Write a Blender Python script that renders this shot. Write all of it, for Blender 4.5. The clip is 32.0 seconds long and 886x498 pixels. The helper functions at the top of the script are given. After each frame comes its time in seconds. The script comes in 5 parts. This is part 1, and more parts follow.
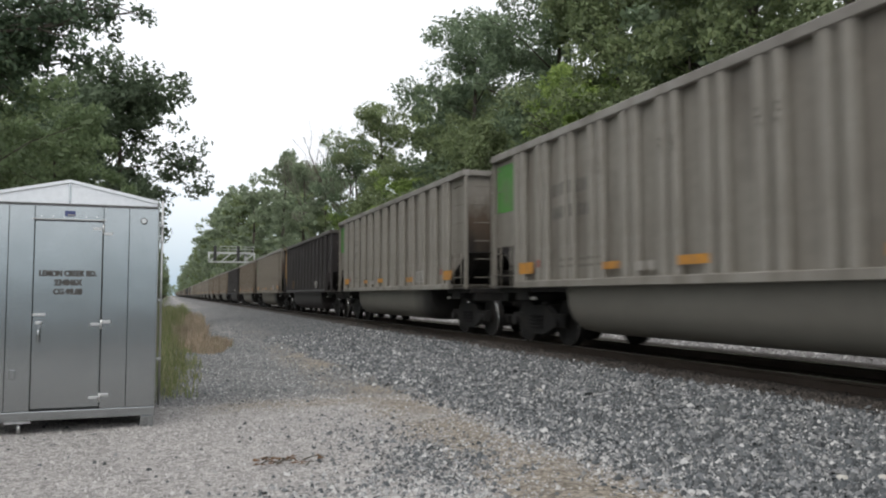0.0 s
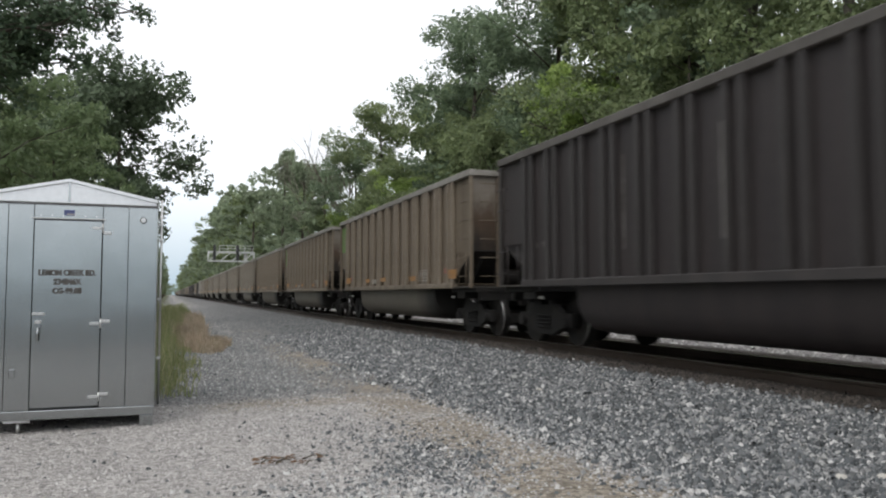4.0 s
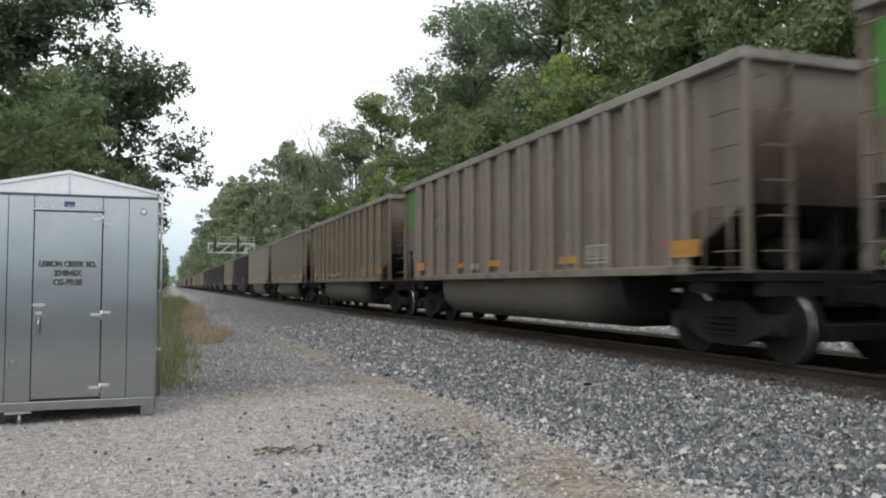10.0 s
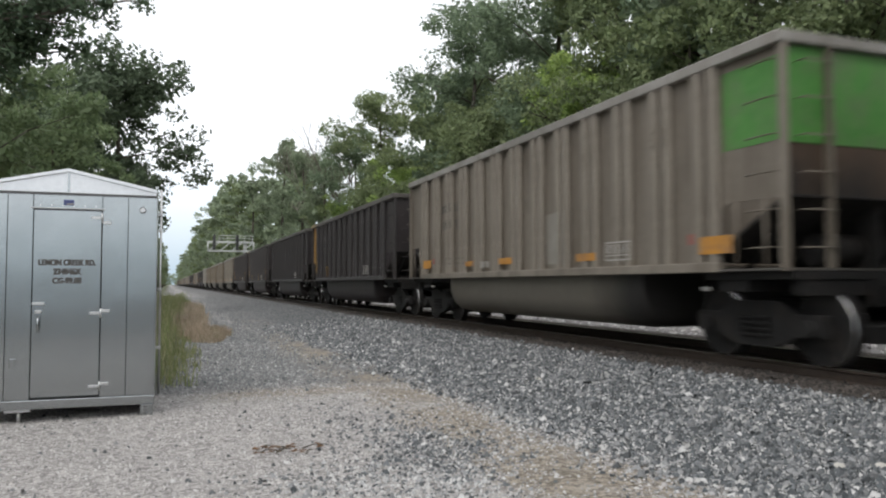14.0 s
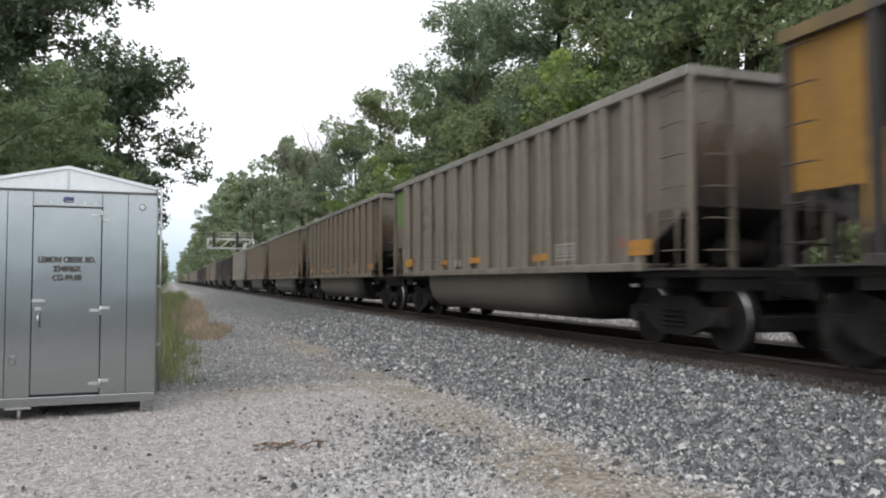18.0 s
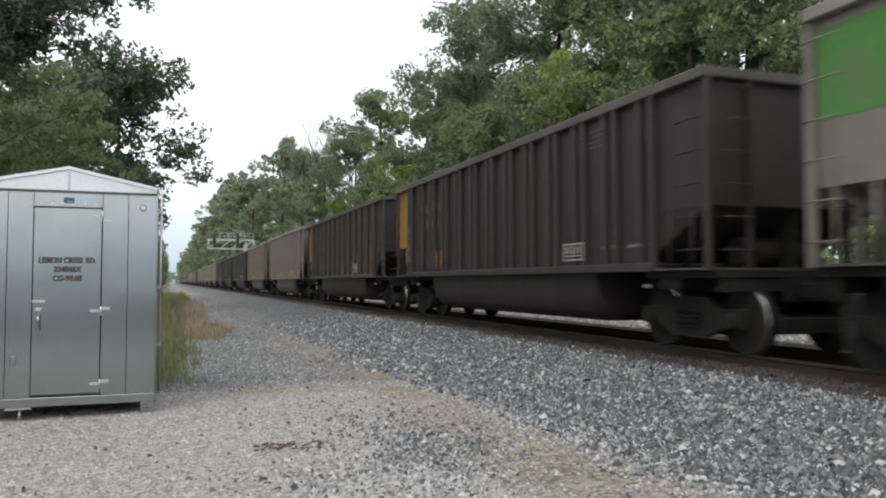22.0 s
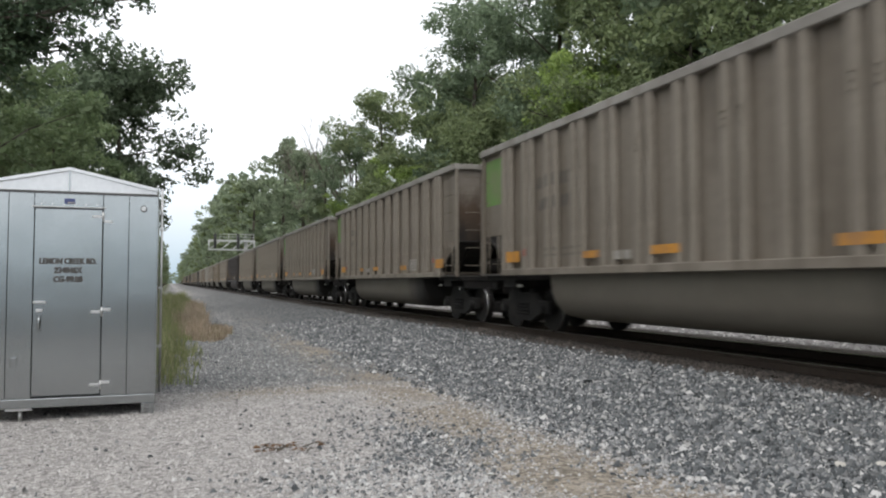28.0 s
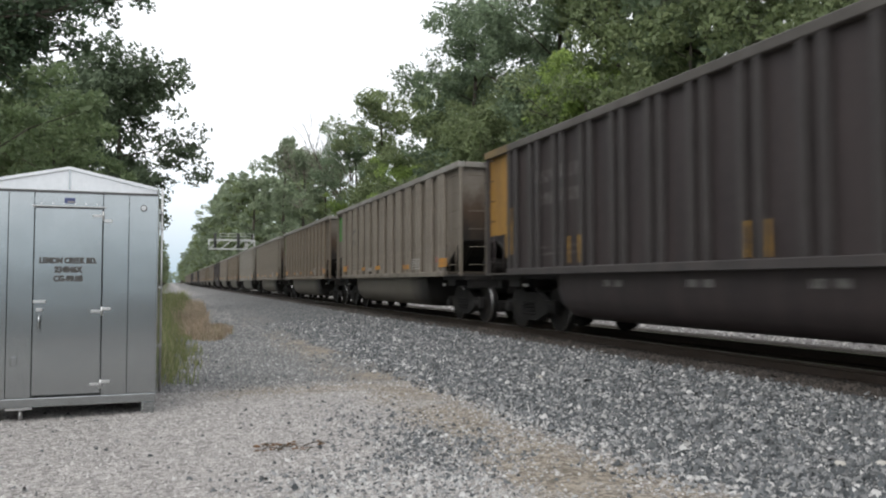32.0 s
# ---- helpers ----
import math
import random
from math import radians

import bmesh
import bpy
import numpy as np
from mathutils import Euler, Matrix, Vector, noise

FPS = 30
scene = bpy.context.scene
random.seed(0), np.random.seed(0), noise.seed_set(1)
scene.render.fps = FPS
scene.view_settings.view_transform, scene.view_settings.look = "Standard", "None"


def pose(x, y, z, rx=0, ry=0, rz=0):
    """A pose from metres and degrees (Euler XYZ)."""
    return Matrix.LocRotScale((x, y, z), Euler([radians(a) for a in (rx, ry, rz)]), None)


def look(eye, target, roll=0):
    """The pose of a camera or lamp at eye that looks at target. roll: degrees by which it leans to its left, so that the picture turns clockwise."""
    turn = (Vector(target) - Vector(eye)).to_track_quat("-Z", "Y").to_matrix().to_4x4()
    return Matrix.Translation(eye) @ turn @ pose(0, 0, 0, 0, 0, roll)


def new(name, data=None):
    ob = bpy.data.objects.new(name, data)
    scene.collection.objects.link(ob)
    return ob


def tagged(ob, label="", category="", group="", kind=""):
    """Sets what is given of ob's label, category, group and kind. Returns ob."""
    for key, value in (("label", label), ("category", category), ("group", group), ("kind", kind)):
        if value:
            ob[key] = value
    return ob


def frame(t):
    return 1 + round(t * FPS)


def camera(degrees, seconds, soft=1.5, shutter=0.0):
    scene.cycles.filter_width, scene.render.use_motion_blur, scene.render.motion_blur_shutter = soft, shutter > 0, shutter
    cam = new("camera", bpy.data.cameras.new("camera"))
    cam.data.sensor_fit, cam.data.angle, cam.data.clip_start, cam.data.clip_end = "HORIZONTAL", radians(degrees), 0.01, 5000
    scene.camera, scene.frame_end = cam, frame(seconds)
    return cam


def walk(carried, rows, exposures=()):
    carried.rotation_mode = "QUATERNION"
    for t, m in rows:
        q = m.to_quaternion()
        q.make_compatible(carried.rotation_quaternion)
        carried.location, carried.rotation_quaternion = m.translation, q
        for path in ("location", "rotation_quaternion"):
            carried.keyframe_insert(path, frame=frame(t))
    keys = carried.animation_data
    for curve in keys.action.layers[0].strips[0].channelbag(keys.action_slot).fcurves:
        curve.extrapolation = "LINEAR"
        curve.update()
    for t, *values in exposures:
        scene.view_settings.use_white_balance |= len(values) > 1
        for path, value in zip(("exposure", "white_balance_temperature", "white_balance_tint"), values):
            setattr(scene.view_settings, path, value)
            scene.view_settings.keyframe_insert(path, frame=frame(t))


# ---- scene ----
# camera: it stands on the gravel pad and only tilts a little
LENS, EYE = 60.3, (0.0, 0.0, 1.48)
TILT = [(0.0, 19.678, 3.466), (0.5, 19.663, 3.584), (1.0, 19.65, 3.708), (1.5, 19.644, 3.751), (2.0, 19.649, 3.71), (2.5, 19.661, 3.632),
        (3.0, 19.697, 3.538), (3.5, 19.717, 3.469), (5.5, 19.69, 3.242), (6.0, 19.672, 3.193), (8.0, 19.695, 3.003),
        (9.0, 19.706, 2.913), (9.5, 19.701, 2.827), (10.0, 19.696, 2.758), (12.0, 19.717, 2.635), (13.0, 19.72, 2.647),
        (14.5, 19.75, 2.639), (16.5, 19.772, 2.516), (17.0, 19.773, 2.492), (19.0, 19.72, 2.385),
        (20.0, 19.72, 2.375), (22.0, 19.72, 2.473), (23.0, 19.72, 2.514), (25.0, 19.72, 2.548),
        (25.5, 19.72, 2.566), (27.5, 19.687, 2.565), (28.0, 19.682, 2.543), (30.0, 19.666, 2.509), (32.0, 19.676, 2.494)]


def aim(yaw, tilt):
    a, b = radians(yaw), radians(tilt)
    return look(EYE, (EYE[0] + math.sin(a) * math.cos(b), EYE[1] + math.cos(a) * math.cos(b), EYE[2] + math.sin(b)))


cam = camera(LENS, 32.0, soft=2.05, shutter=0.25)
EXPOSURE = [(0.0, -0.12), (3.0, -0.1), (7.0, -0.07), (12.0, -0.04), (14.0, 0.02), (16.0, 0.08), (18.5, 0.08), (20.5, 0.02), (32.0, 0.02)]
walk(cam, [(t, aim(yaw, tilt)) for t, yaw, tilt in TILT], EXPOSURE)

# ---- daylight: a bright overcast sky ----
SUN_UP, SUN_TURN = 52.0, 215.0
world = bpy.data.worlds.new("overcast_sky")
scene.world = world
world.use_nodes = True
wn, wl = world.node_tree.nodes, world.node_tree.links
sky = wn.new("ShaderNodeTexSky")
sky.sky_type, sky.sun_disc = "NISHITA", False
sky.sun_elevation, sky.sun_rotation = radians(SUN_UP), radians(SUN_TURN)
sky.air_density, sky.dust_density = 1.0, 2.5
veil = wn.new("ShaderNodeMix")
veil.data_type = "RGBA"
veil.inputs["Factor"].default_value = 0.86
low = wn.new("ShaderNodeMix")
low.data_type = "RGBA"
low.inputs["A"].default_value, low.inputs["B"].default_value = (3.9, 5.1, 6.1, 1), (9.65, 9.75, 10.0, 1)
way_up = wn.new("ShaderNodeSeparateXYZ")
wl.new(wn.new("ShaderNodeTexCoord").outputs["Generated"], way_up.inputs["Vector"])
thick = wn.new("ShaderNodeMapRange")
thick.inputs["From Min"].default_value, thick.inputs["From Max"].default_value = 0.0, 0.16
wl.new(way_up.outputs["Z"], thick.inputs["Value"])
wl.new(thick.outputs["Result"], low.inputs["Factor"])
wl.new(low.outputs["Result"], veil.inputs["B"])
wl.new(sky.outputs["Color"], veil.inputs["A"])
wl.new(veil.outputs["Result"], wn["Background"].inputs["Color"])
wn["Background"].inputs["Strength"].default_value = 0.145
sun = new("sun", bpy.data.lights.new("sun", "SUN"))
sun.data.energy, sun.data.angle, sun.data.color = 0.8, radians(25), (1.0, 0.97, 0.92)
sun.matrix_world = look((0, 0, 50), (-50 * math.sin(radians(SUN_TURN)), -50 * math.cos(radians(SUN_TURN)), 50 - 50 * math.tan(radians(SUN_UP))))

# ---- materials ----


def nodes_of(name):
    m = bpy.data.materials.new(name)
    m.use_nodes = True
    return m, m.node_tree.nodes, m.node_tree.links


def mixed(n, l, fac, a, b):
    """A colour between a and b; each of the three is a value or an output."""
    mx = n.new("ShaderNodeMix")
    mx.data_type = "RGBA"
    for key, v in (("Factor", fac), ("A", a), ("B", b)):
        if isinstance(v, bpy.types.NodeSocket):
            l.new(v, mx.inputs[key])
        else:
            mx.inputs[key].default_value = (*v, 1) if isinstance(v, tuple) else v
    return mx.outputs["Result"]


def noise_out(n, l, scale, detail=4.0, rough=0.55, vec=None, stretch=None):
    tx = n.new("ShaderNodeTexNoise")
    tx.inputs["Scale"].default_value, tx.inputs["Detail"].default_value, tx.inputs["Roughness"].default_value = scale, detail, rough
    co = n.new("ShaderNodeTexCoord").outputs["Object"] if vec is None else vec
    if stretch:
        mp = n.new("ShaderNodeMapping")
        mp.inputs["Scale"].default_value = stretch
        l.new(co, mp.inputs["Vector"])
        co = mp.outputs["Vector"]
    l.new(co, tx.inputs["Vector"])
    return tx.outputs["Fac"]


def ramp(n, l, fac, lo, hi):
    rp = n.new("ShaderNodeMapRange")
    rp.inputs["From Min"].default_value, rp.inputs["From Max"].default_value = lo, hi
    l.new(fac, rp.inputs["Value"])
    return rp.outputs["Result"]


def bumped(n, l, height, strength, distance):
    bp = n.new("ShaderNodeBump")
    bp.inputs["Strength"].default_value, bp.inputs["Distance"].default_value = strength, distance
    l.new(height, bp.inputs["Height"])
    l.new(bp.outputs["Normal"], n["Principled BSDF"].inputs["Normal"])


def surface(name, a, b, scale, rough=0.7, metal=0.0, bump=0.3, dist=0.005, dirt=None, dirt_scale=0.6, dirt_lo=0.45, dirt_hi=0.7, stretch=None, vary=0.0):
    """A worn surface: two tones by fine noise, a second tone of dirt by coarse noise, fine relief."""
    m, n, l = nodes_of(name)
    p = n["Principled BSDF"]
    fine = noise_out(n, l, scale, 5.0, 0.6)
    col = mixed(n, l, ramp(n, l, fine, 0.3, 0.7), a, b)
    if dirt:
        col = mixed(n, l, ramp(n, l, noise_out(n, l, dirt_scale, 5.0, 0.65, stretch=stretch), dirt_lo, dirt_hi), col, dirt)
    if vary:
        hv = n.new("ShaderNodeHueSaturation")
        info = n.new("ShaderNodeObjectInfo")
        rp = n.new("ShaderNodeMapRange")
        rp.inputs["To Min"].default_value, rp.inputs["To Max"].default_value = 1 - vary, 1 + vary
        l.new(info.outputs["Random"], rp.inputs["Value"])
        l.new(rp.outputs["Result"], hv.inputs["Value"])
        l.new(col, hv.inputs["Color"])
        col = hv.outputs["Color"]
    l.new(col, p.inputs["Base Color"])
    p.inputs["Roughness"].default_value, p.inputs["Metallic"].default_value = rough, metal
    if bump:
        bumped(n, l, fine, bump, dist)
    return m


def island(name, tones, rough=0.85, through_light=0.0, cell=0.0, steps=False):
    """Loose pieces in one mesh: each takes a tone of its own."""
    m, n, l = nodes_of(name)
    p = n["Principled BSDF"]
    rnd = n.new("ShaderNodeNewGeometry").outputs["Random Per Island"]
    cr = n.new("ShaderNodeValToRGB")
    el = cr.color_ramp.elements
    el[0].position, el[0].color = 0.0, (*tones[0], 1)
    el[1].position, el[1].color = 1.0, (*tones[-1], 1)
    if steps:
        cr.color_ramp.interpolation = "CONSTANT"
    for i, c in enumerate(tones[1:-1]):
        e = el.new((i + 1) / (len(tones) - 1))
        e.color = (*c, 1)
    l.new(rnd, cr.inputs["Fac"])
    col = cr.outputs["Color"]
    if cell:
        g = noise_out(n, l, cell, 3.0, 0.6)
        hv = n.new("ShaderNodeHueSaturation")
        rp = n.new("ShaderNodeMapRange")
        rp.inputs["From Min"].default_value, rp.inputs["From Max"].default_value = 0.3, 0.7
        rp.inputs["To Min"].default_value, rp.inputs["To Max"].default_value = 0.7, 1.3
        l.new(g, rp.inputs["Value"])
        l.new(rp.outputs["Result"], hv.inputs["Value"])
        l.new(col, hv.inputs["Color"])
        col = hv.outputs["Color"]
    l.new(col, p.inputs["Base Color"])
    p.inputs["Roughness"].default_value = rough
    if through_light:
        p.inputs["Specular IOR Level"].default_value = 0.3
        tr = n.new("ShaderNodeBsdfTranslucent")
        l.new(col, tr.inputs["Color"])
        mx = n.new("ShaderNodeMixShader")
        mx.inputs["Fac"].default_value = through_light
        l.new(p.outputs["BSDF"], mx.inputs[1])
        l.new(tr.outputs["BSDF"], mx.inputs[2])
        l.new(mx.outputs["Shader"], n["Material Output"].inputs["Surface"])
    return m


def car_paint(name, a, b, grime, metal):
    """Dusty sheet metal, streaked from top to bottom, each car a little lighter or darker."""
    m, n, l = nodes_of(name)
    p = n["Principled BSDF"]
    info = n.new("ShaderNodeObjectInfo").outputs["Random"]
    fine = noise_out(n, l, 9.0, 5.0, 0.6)
    col = mixed(n, l, ramp(n, l, fine, 0.3, 0.7), a, b)
    streak = noise_out(n, l, 1.6, 5.0, 0.65, stretch=(1, 1.6, 0.16))
    col = mixed(n, l, ramp(n, l, streak, 0.42, 0.72), col, grime)
    blot = noise_out(n, l, 0.45, 4.0, 0.6)
    col = mixed(n, l, ramp(n, l, blot, 0.5, 0.75), col, tuple(0.72 * v for v in grime))
    l.new(col, p.inputs["Base Color"])
    p.inputs["Roughness"].default_value, p.inputs["Metallic"].default_value = 0.62, metal
    bumped(n, l, fine, 0.15, 0.004)
    return m


M_GREY = car_paint("dusty_aluminium_grey", (0.25, 0.232, 0.20), (0.21, 0.193, 0.164), (0.152, 0.133, 0.106), 0.15)
M_TAN = car_paint("dusty_aluminium_tan", (0.204, 0.177, 0.142), (0.171, 0.146, 0.116), (0.121, 0.0983, 0.0734), 0.12)
M_BROWN = car_paint("rusty_brown_sheet", (0.171, 0.138, 0.1), (0.141, 0.112, 0.0793), (0.0995, 0.0743, 0.0502), 0.08)
M_BLACK = car_paint("sooty_black_paint", (0.0252, 0.0188, 0.0189), (0.0365, 0.0276, 0.0277), (0.0515, 0.0378, 0.0357), 0.0)
M_SOOT = car_paint("heavily_sooted_paint", (0.0197, 0.0155, 0.0157), (0.028, 0.0222, 0.0223), (0.0385, 0.0295, 0.0279), 0.0)
# rib copies of the sheet paints, paled for the light that ribs catch
M_SOOT_RIB = car_paint("lit_sooty_rib", (0.028, 0.0245, 0.0238), (0.038, 0.0332, 0.0323), (0.046, 0.0388, 0.0362), 0.0)
M_GREY_RIB = car_paint("lit_aluminium_grey", (0.295, 0.276, 0.242), (0.26, 0.24, 0.208), (0.188, 0.168, 0.138), 0.15)
M_TAN_RIB = car_paint("lit_aluminium_tan", (0.245, 0.215, 0.176), (0.208, 0.18, 0.144), (0.147, 0.122, 0.0934), 0.12)
M_BROWN_RIB = car_paint("lit_brown_sheet", (0.204, 0.167, 0.125), (0.171, 0.138, 0.1), (0.121, 0.0924, 0.0643), 0.08)
M_BLACK_RIB = car_paint("lit_black_paint", (0.04, 0.03502, 0.0341), (0.054, 0.04738, 0.0462), (0.066, 0.05562, 0.0517), 0.0)


def end_paint(name, a, b, rust):
    """An end sheet: bare metal at the top, a rusty run below it, near black towards the slope."""
    m, n, l = nodes_of(name)
    p = n["Principled BSDF"]
    fine = noise_out(n, l, 9.0, 5.0, 0.6)
    col = mixed(n, l, ramp(n, l, fine, 0.3, 0.7), a, b)
    co = n.new("ShaderNodeSeparateXYZ")
    l.new(n.new("ShaderNodeTexCoord").outputs["Object"], co.inputs["Vector"])
    blot = noise_out(n, l, 1.9, 6.0, 0.75, stretch=(1, 1, 0.4))

    def below(z, reach, k):
        q = n.new("ShaderNodeMath")
        q.operation = "MULTIPLY_ADD"
        l.new(blot, q.inputs[0])
        q.inputs[1].default_value = k
        l.new(co.outputs["Z"], q.inputs[2])
        return ramp(n, l, q.outputs["Value"], z + 0.5 * k, z - reach + 0.5 * k)
    col = mixed(n, l, below(3.4, 0.6, 1.7), col, rust)
    col = mixed(n, l, below(2.62, 0.6, 1.4), col, (0.022, 0.018, 0.015))
    l.new(col, p.inputs["Base Color"])
    p.inputs["Roughness"].default_value, p.inputs["Metallic"].default_value = 0.7, 0.05
    bumped(n, l, fine, 0.15, 0.004)
    return m


M_GREY_END = end_paint("rust_stained_grey_sheet", (0.26, 0.24, 0.21), (0.22, 0.20, 0.17), (0.095, 0.068, 0.046))
M_TAN_END = end_paint("rust_stained_tan_sheet", (0.215, 0.19, 0.16), (0.175, 0.15, 0.12), (0.08, 0.053, 0.034))
M_GREY_BELLY = surface("dusty_grey_belly", (0.168, 0.158, 0.133), (0.151, 0.141, 0.118), 5, 0.7, 0.05, bump=0.1, dirt=(0.118, 0.105, 0.084), dirt_scale=0.5, dirt_lo=0.4, dirt_hi=0.8, stretch=(1, 0.35, 1))
M_TAN_BELLY = surface("dusty_tan_belly", (0.139, 0.124, 0.0991), (0.122, 0.109, 0.0857), 5, 0.7, 0.05, bump=0.1, dirt=(0.0924, 0.079, 0.0588), dirt_scale=0.5, dirt_lo=0.4, dirt_hi=0.8, stretch=(1, 0.35, 1))


def toned_dark(m, y0, y1):
    """Shade painted over the front end of a belly, its edge broken by noise."""
    n, l = m.node_tree.nodes, m.node_tree.links
    p = n["Principled BSDF"]
    had = p.inputs["Base Color"].links[0].from_socket
    co = n.new("ShaderNodeSeparateXYZ")
    l.new(n.new("ShaderNodeTexCoord").outputs["Object"], co.inputs["Vector"])
    q = n.new("ShaderNodeMath")
    q.operation = "MULTIPLY_ADD"
    l.new(noise_out(n, l, 1.3, 5.0, 0.6), q.inputs[0])
    q.inputs[1].default_value = 0.9
    l.new(co.outputs["Y"], q.inputs[2])
    l.new(mixed(n, l, ramp(n, l, q.outputs["Value"], y0 + 0.45, y1 + 0.45), had, (0.016, 0.014, 0.012)), p.inputs["Base Color"])


toned_dark(M_GREY_BELLY, -2.7, -3.9)
toned_dark(M_TAN_BELLY, -2.7, -3.9)
# bare chord metal, made paler for the sky it reflects
M_CHORD = car_paint("sky_paled_aluminium_chord", (0.32, 0.305, 0.278), (0.28, 0.265, 0.24), (0.21, 0.19, 0.165), 0.25)
M_DUSTY = car_paint("dust_greyed_black_paint", (0.085, 0.077, 0.068), (0.11, 0.10, 0.088), (0.065, 0.056, 0.048), 0.0)
# slope sheets coloured black for the shade they lie in
M_SLOPE = surface("shade_black_steel", (0.016, 0.014, 0.013), (0.03, 0.026, 0.023), 6, 0.85, 0.0, dirt=(0.05, 0.04, 0.032), dirt_scale=1.2, dirt_lo=0.5)
M_RUNNING = surface("greasy_black_steel", (0.007, 0.0065, 0.006), (0.012, 0.0105, 0.0095), 14, 0.85, 0.0, dirt=(0.022, 0.0175, 0.014), dirt_scale=3.0, dirt_lo=0.5)
M_TREAD = surface("polished_wheel_steel", (0.6, 0.6, 0.6), (0.5, 0.49, 0.48), 20, 0.25, 1.0, bump=0.05)
M_GREEN = surface("faded_green_paint", (0.055, 0.20, 0.034), (0.08, 0.245, 0.047), 8, 0.65, dirt=(0.12, 0.16, 0.08), dirt_scale=1.3, dirt_lo=0.45, dirt_hi=0.75)
M_GREEN_FADED = surface("sun_faded_green_paint", (0.105, 0.215, 0.05), (0.13, 0.235, 0.062), 8, 0.7, dirt=(0.17, 0.185, 0.10), dirt_scale=1.3, dirt_lo=0.4, dirt_hi=0.75)
M_GREEN_DULL = surface("dust_covered_green_paint", (0.125, 0.172, 0.065), (0.145, 0.18, 0.075), 8, 0.75, dirt=(0.15, 0.14, 0.09), dirt_scale=1.3, dirt_lo=0.4, dirt_hi=0.7)
M_RED = surface("faded_red_reflector", (0.30, 0.11, 0.085), (0.24, 0.10, 0.08), 14, 0.7)
M_MARKER = surface("orange_yellow_marker_paint", (0.42, 0.235, 0.03), (0.34, 0.185, 0.03), 10, 0.65, dirt=(0.12, 0.08, 0.04), dirt_scale=3.0, dirt_lo=0.45, dirt_hi=0.7)
M_STENCIL = surface("dusty_white_paint", (0.33, 0.31, 0.275), (0.26, 0.24, 0.21), 9, 0.75)
M_CAP = surface("grimy_yellow_paint", (0.24, 0.165, 0.06), (0.19, 0.13, 0.055), 8, 0.7, dirt=(0.1, 0.08, 0.05), dirt_scale=1.4, dirt_lo=0.4, dirt_hi=0.7)
M_INK_DULL = surface("dust_greyed_stencil_ink", (0.105, 0.095, 0.08), (0.13, 0.115, 0.095), 20, 0.75)
M_YELLOW = surface("dirty_yellow_paint", (0.355, 0.19, 0.034), (0.285, 0.148, 0.028), 8, 0.65, dirt=(0.14, 0.08, 0.03), dirt_scale=1.4, dirt_lo=0.42, dirt_hi=0.8, stretch=(1, 1, 0.3))
M_ORANGE = surface("orange_stripe_paint", (0.53, 0.245, 0.024), (0.42, 0.186, 0.034), 12, 0.55, dirt=(0.246, 0.136, 0.072), dirt_scale=3)
M_DULL = surface("dusty_orange_paint", (0.42, 0.19, 0.035), (0.3, 0.155, 0.05), 12, 0.7, dirt=(0.2, 0.14, 0.09), dirt_scale=2.5, dirt_lo=0.4, dirt_hi=0.65)
M_WHITE = surface("stencil_white_paint", (0.44, 0.42, 0.39), (0.32, 0.305, 0.28), 20, 0.7)
M_FADED = surface("faded_white_paint", (0.22, 0.21, 0.197), (0.14, 0.133, 0.124), 9, 0.75, dirt=(0.08, 0.07, 0.06), dirt_scale=4, dirt_lo=0.45, dirt_hi=0.6)
M_INK = surface("stencil_black_paint", (0.05, 0.047, 0.045), (0.085, 0.078, 0.07), 20, 0.7)
M_GALV = surface("galvanised_sheet", (0.475, 0.50, 0.503), (0.43, 0.453, 0.46), 34, 0.165, 1.0, bump=0.02, dist=0.002, dirt=(0.40, 0.42, 0.425), dirt_scale=0.9, stretch=(1, 1, 0.4))


def dented(m, scale, strength, distance):
    """Slow waves in thin sheet metal, over the relief that it has."""
    n, l = m.node_tree.nodes, m.node_tree.links
    p = n["Principled BSDF"]
    had = p.inputs["Normal"].links[0].from_socket
    bumped(n, l, noise_out(n, l, scale, 2.0, 0.5), strength, distance)
    b = p.inputs["Normal"].links[0].from_node
    l.new(had, b.inputs["Normal"])


dented(M_GALV, 1.0, 0.16, 0.03)
M_ROOF = surface("bright_roof_sheet", (0.80, 0.81, 0.82), (0.72, 0.73, 0.74), 20, 0.3, 0.8, bump=0.05)
M_SEAM = surface("dark_rubber_seal", (0.1, 0.1, 0.1), (0.14, 0.14, 0.14), 20, 0.8)
M_GAP = surface("grey_door_frame", (0.17, 0.175, 0.175), (0.14, 0.145, 0.145), 20, 0.8)
M_CHROME = surface("bright_hinge_steel", (0.72, 0.72, 0.71), (0.6, 0.6, 0.6), 40, 0.3, 0.9, bump=0.02)
M_BLUE = surface("blue_plate", (0.06, 0.08, 0.2), (0.08, 0.1, 0.24), 30, 0.5)
M_GLASS = surface("pale_lens", (0.75, 0.78, 0.8), (0.7, 0.72, 0.74), 30, 0.15)
M_RAIL = surface("rusty_rail_steel", (0.036, 0.027, 0.021), (0.058, 0.04, 0.029), 25, 0.75, 0.3, dirt=(0.06, 0.045, 0.035), dirt_scale=3)
M_RAILTOP = surface("bright_rail_head", (0.45, 0.44, 0.42), (0.36, 0.34, 0.32), 30, 0.3, 1.0, bump=0.03)
M_TIE = surface("creosoted_timber", (0.043, 0.033, 0.027), (0.028, 0.022, 0.018), 16, 0.9, bump=0.6, dist=0.01, stretch=(0.2, 1, 1), dirt=(0.08, 0.066, 0.054), dirt_scale=2, vary=0.25)
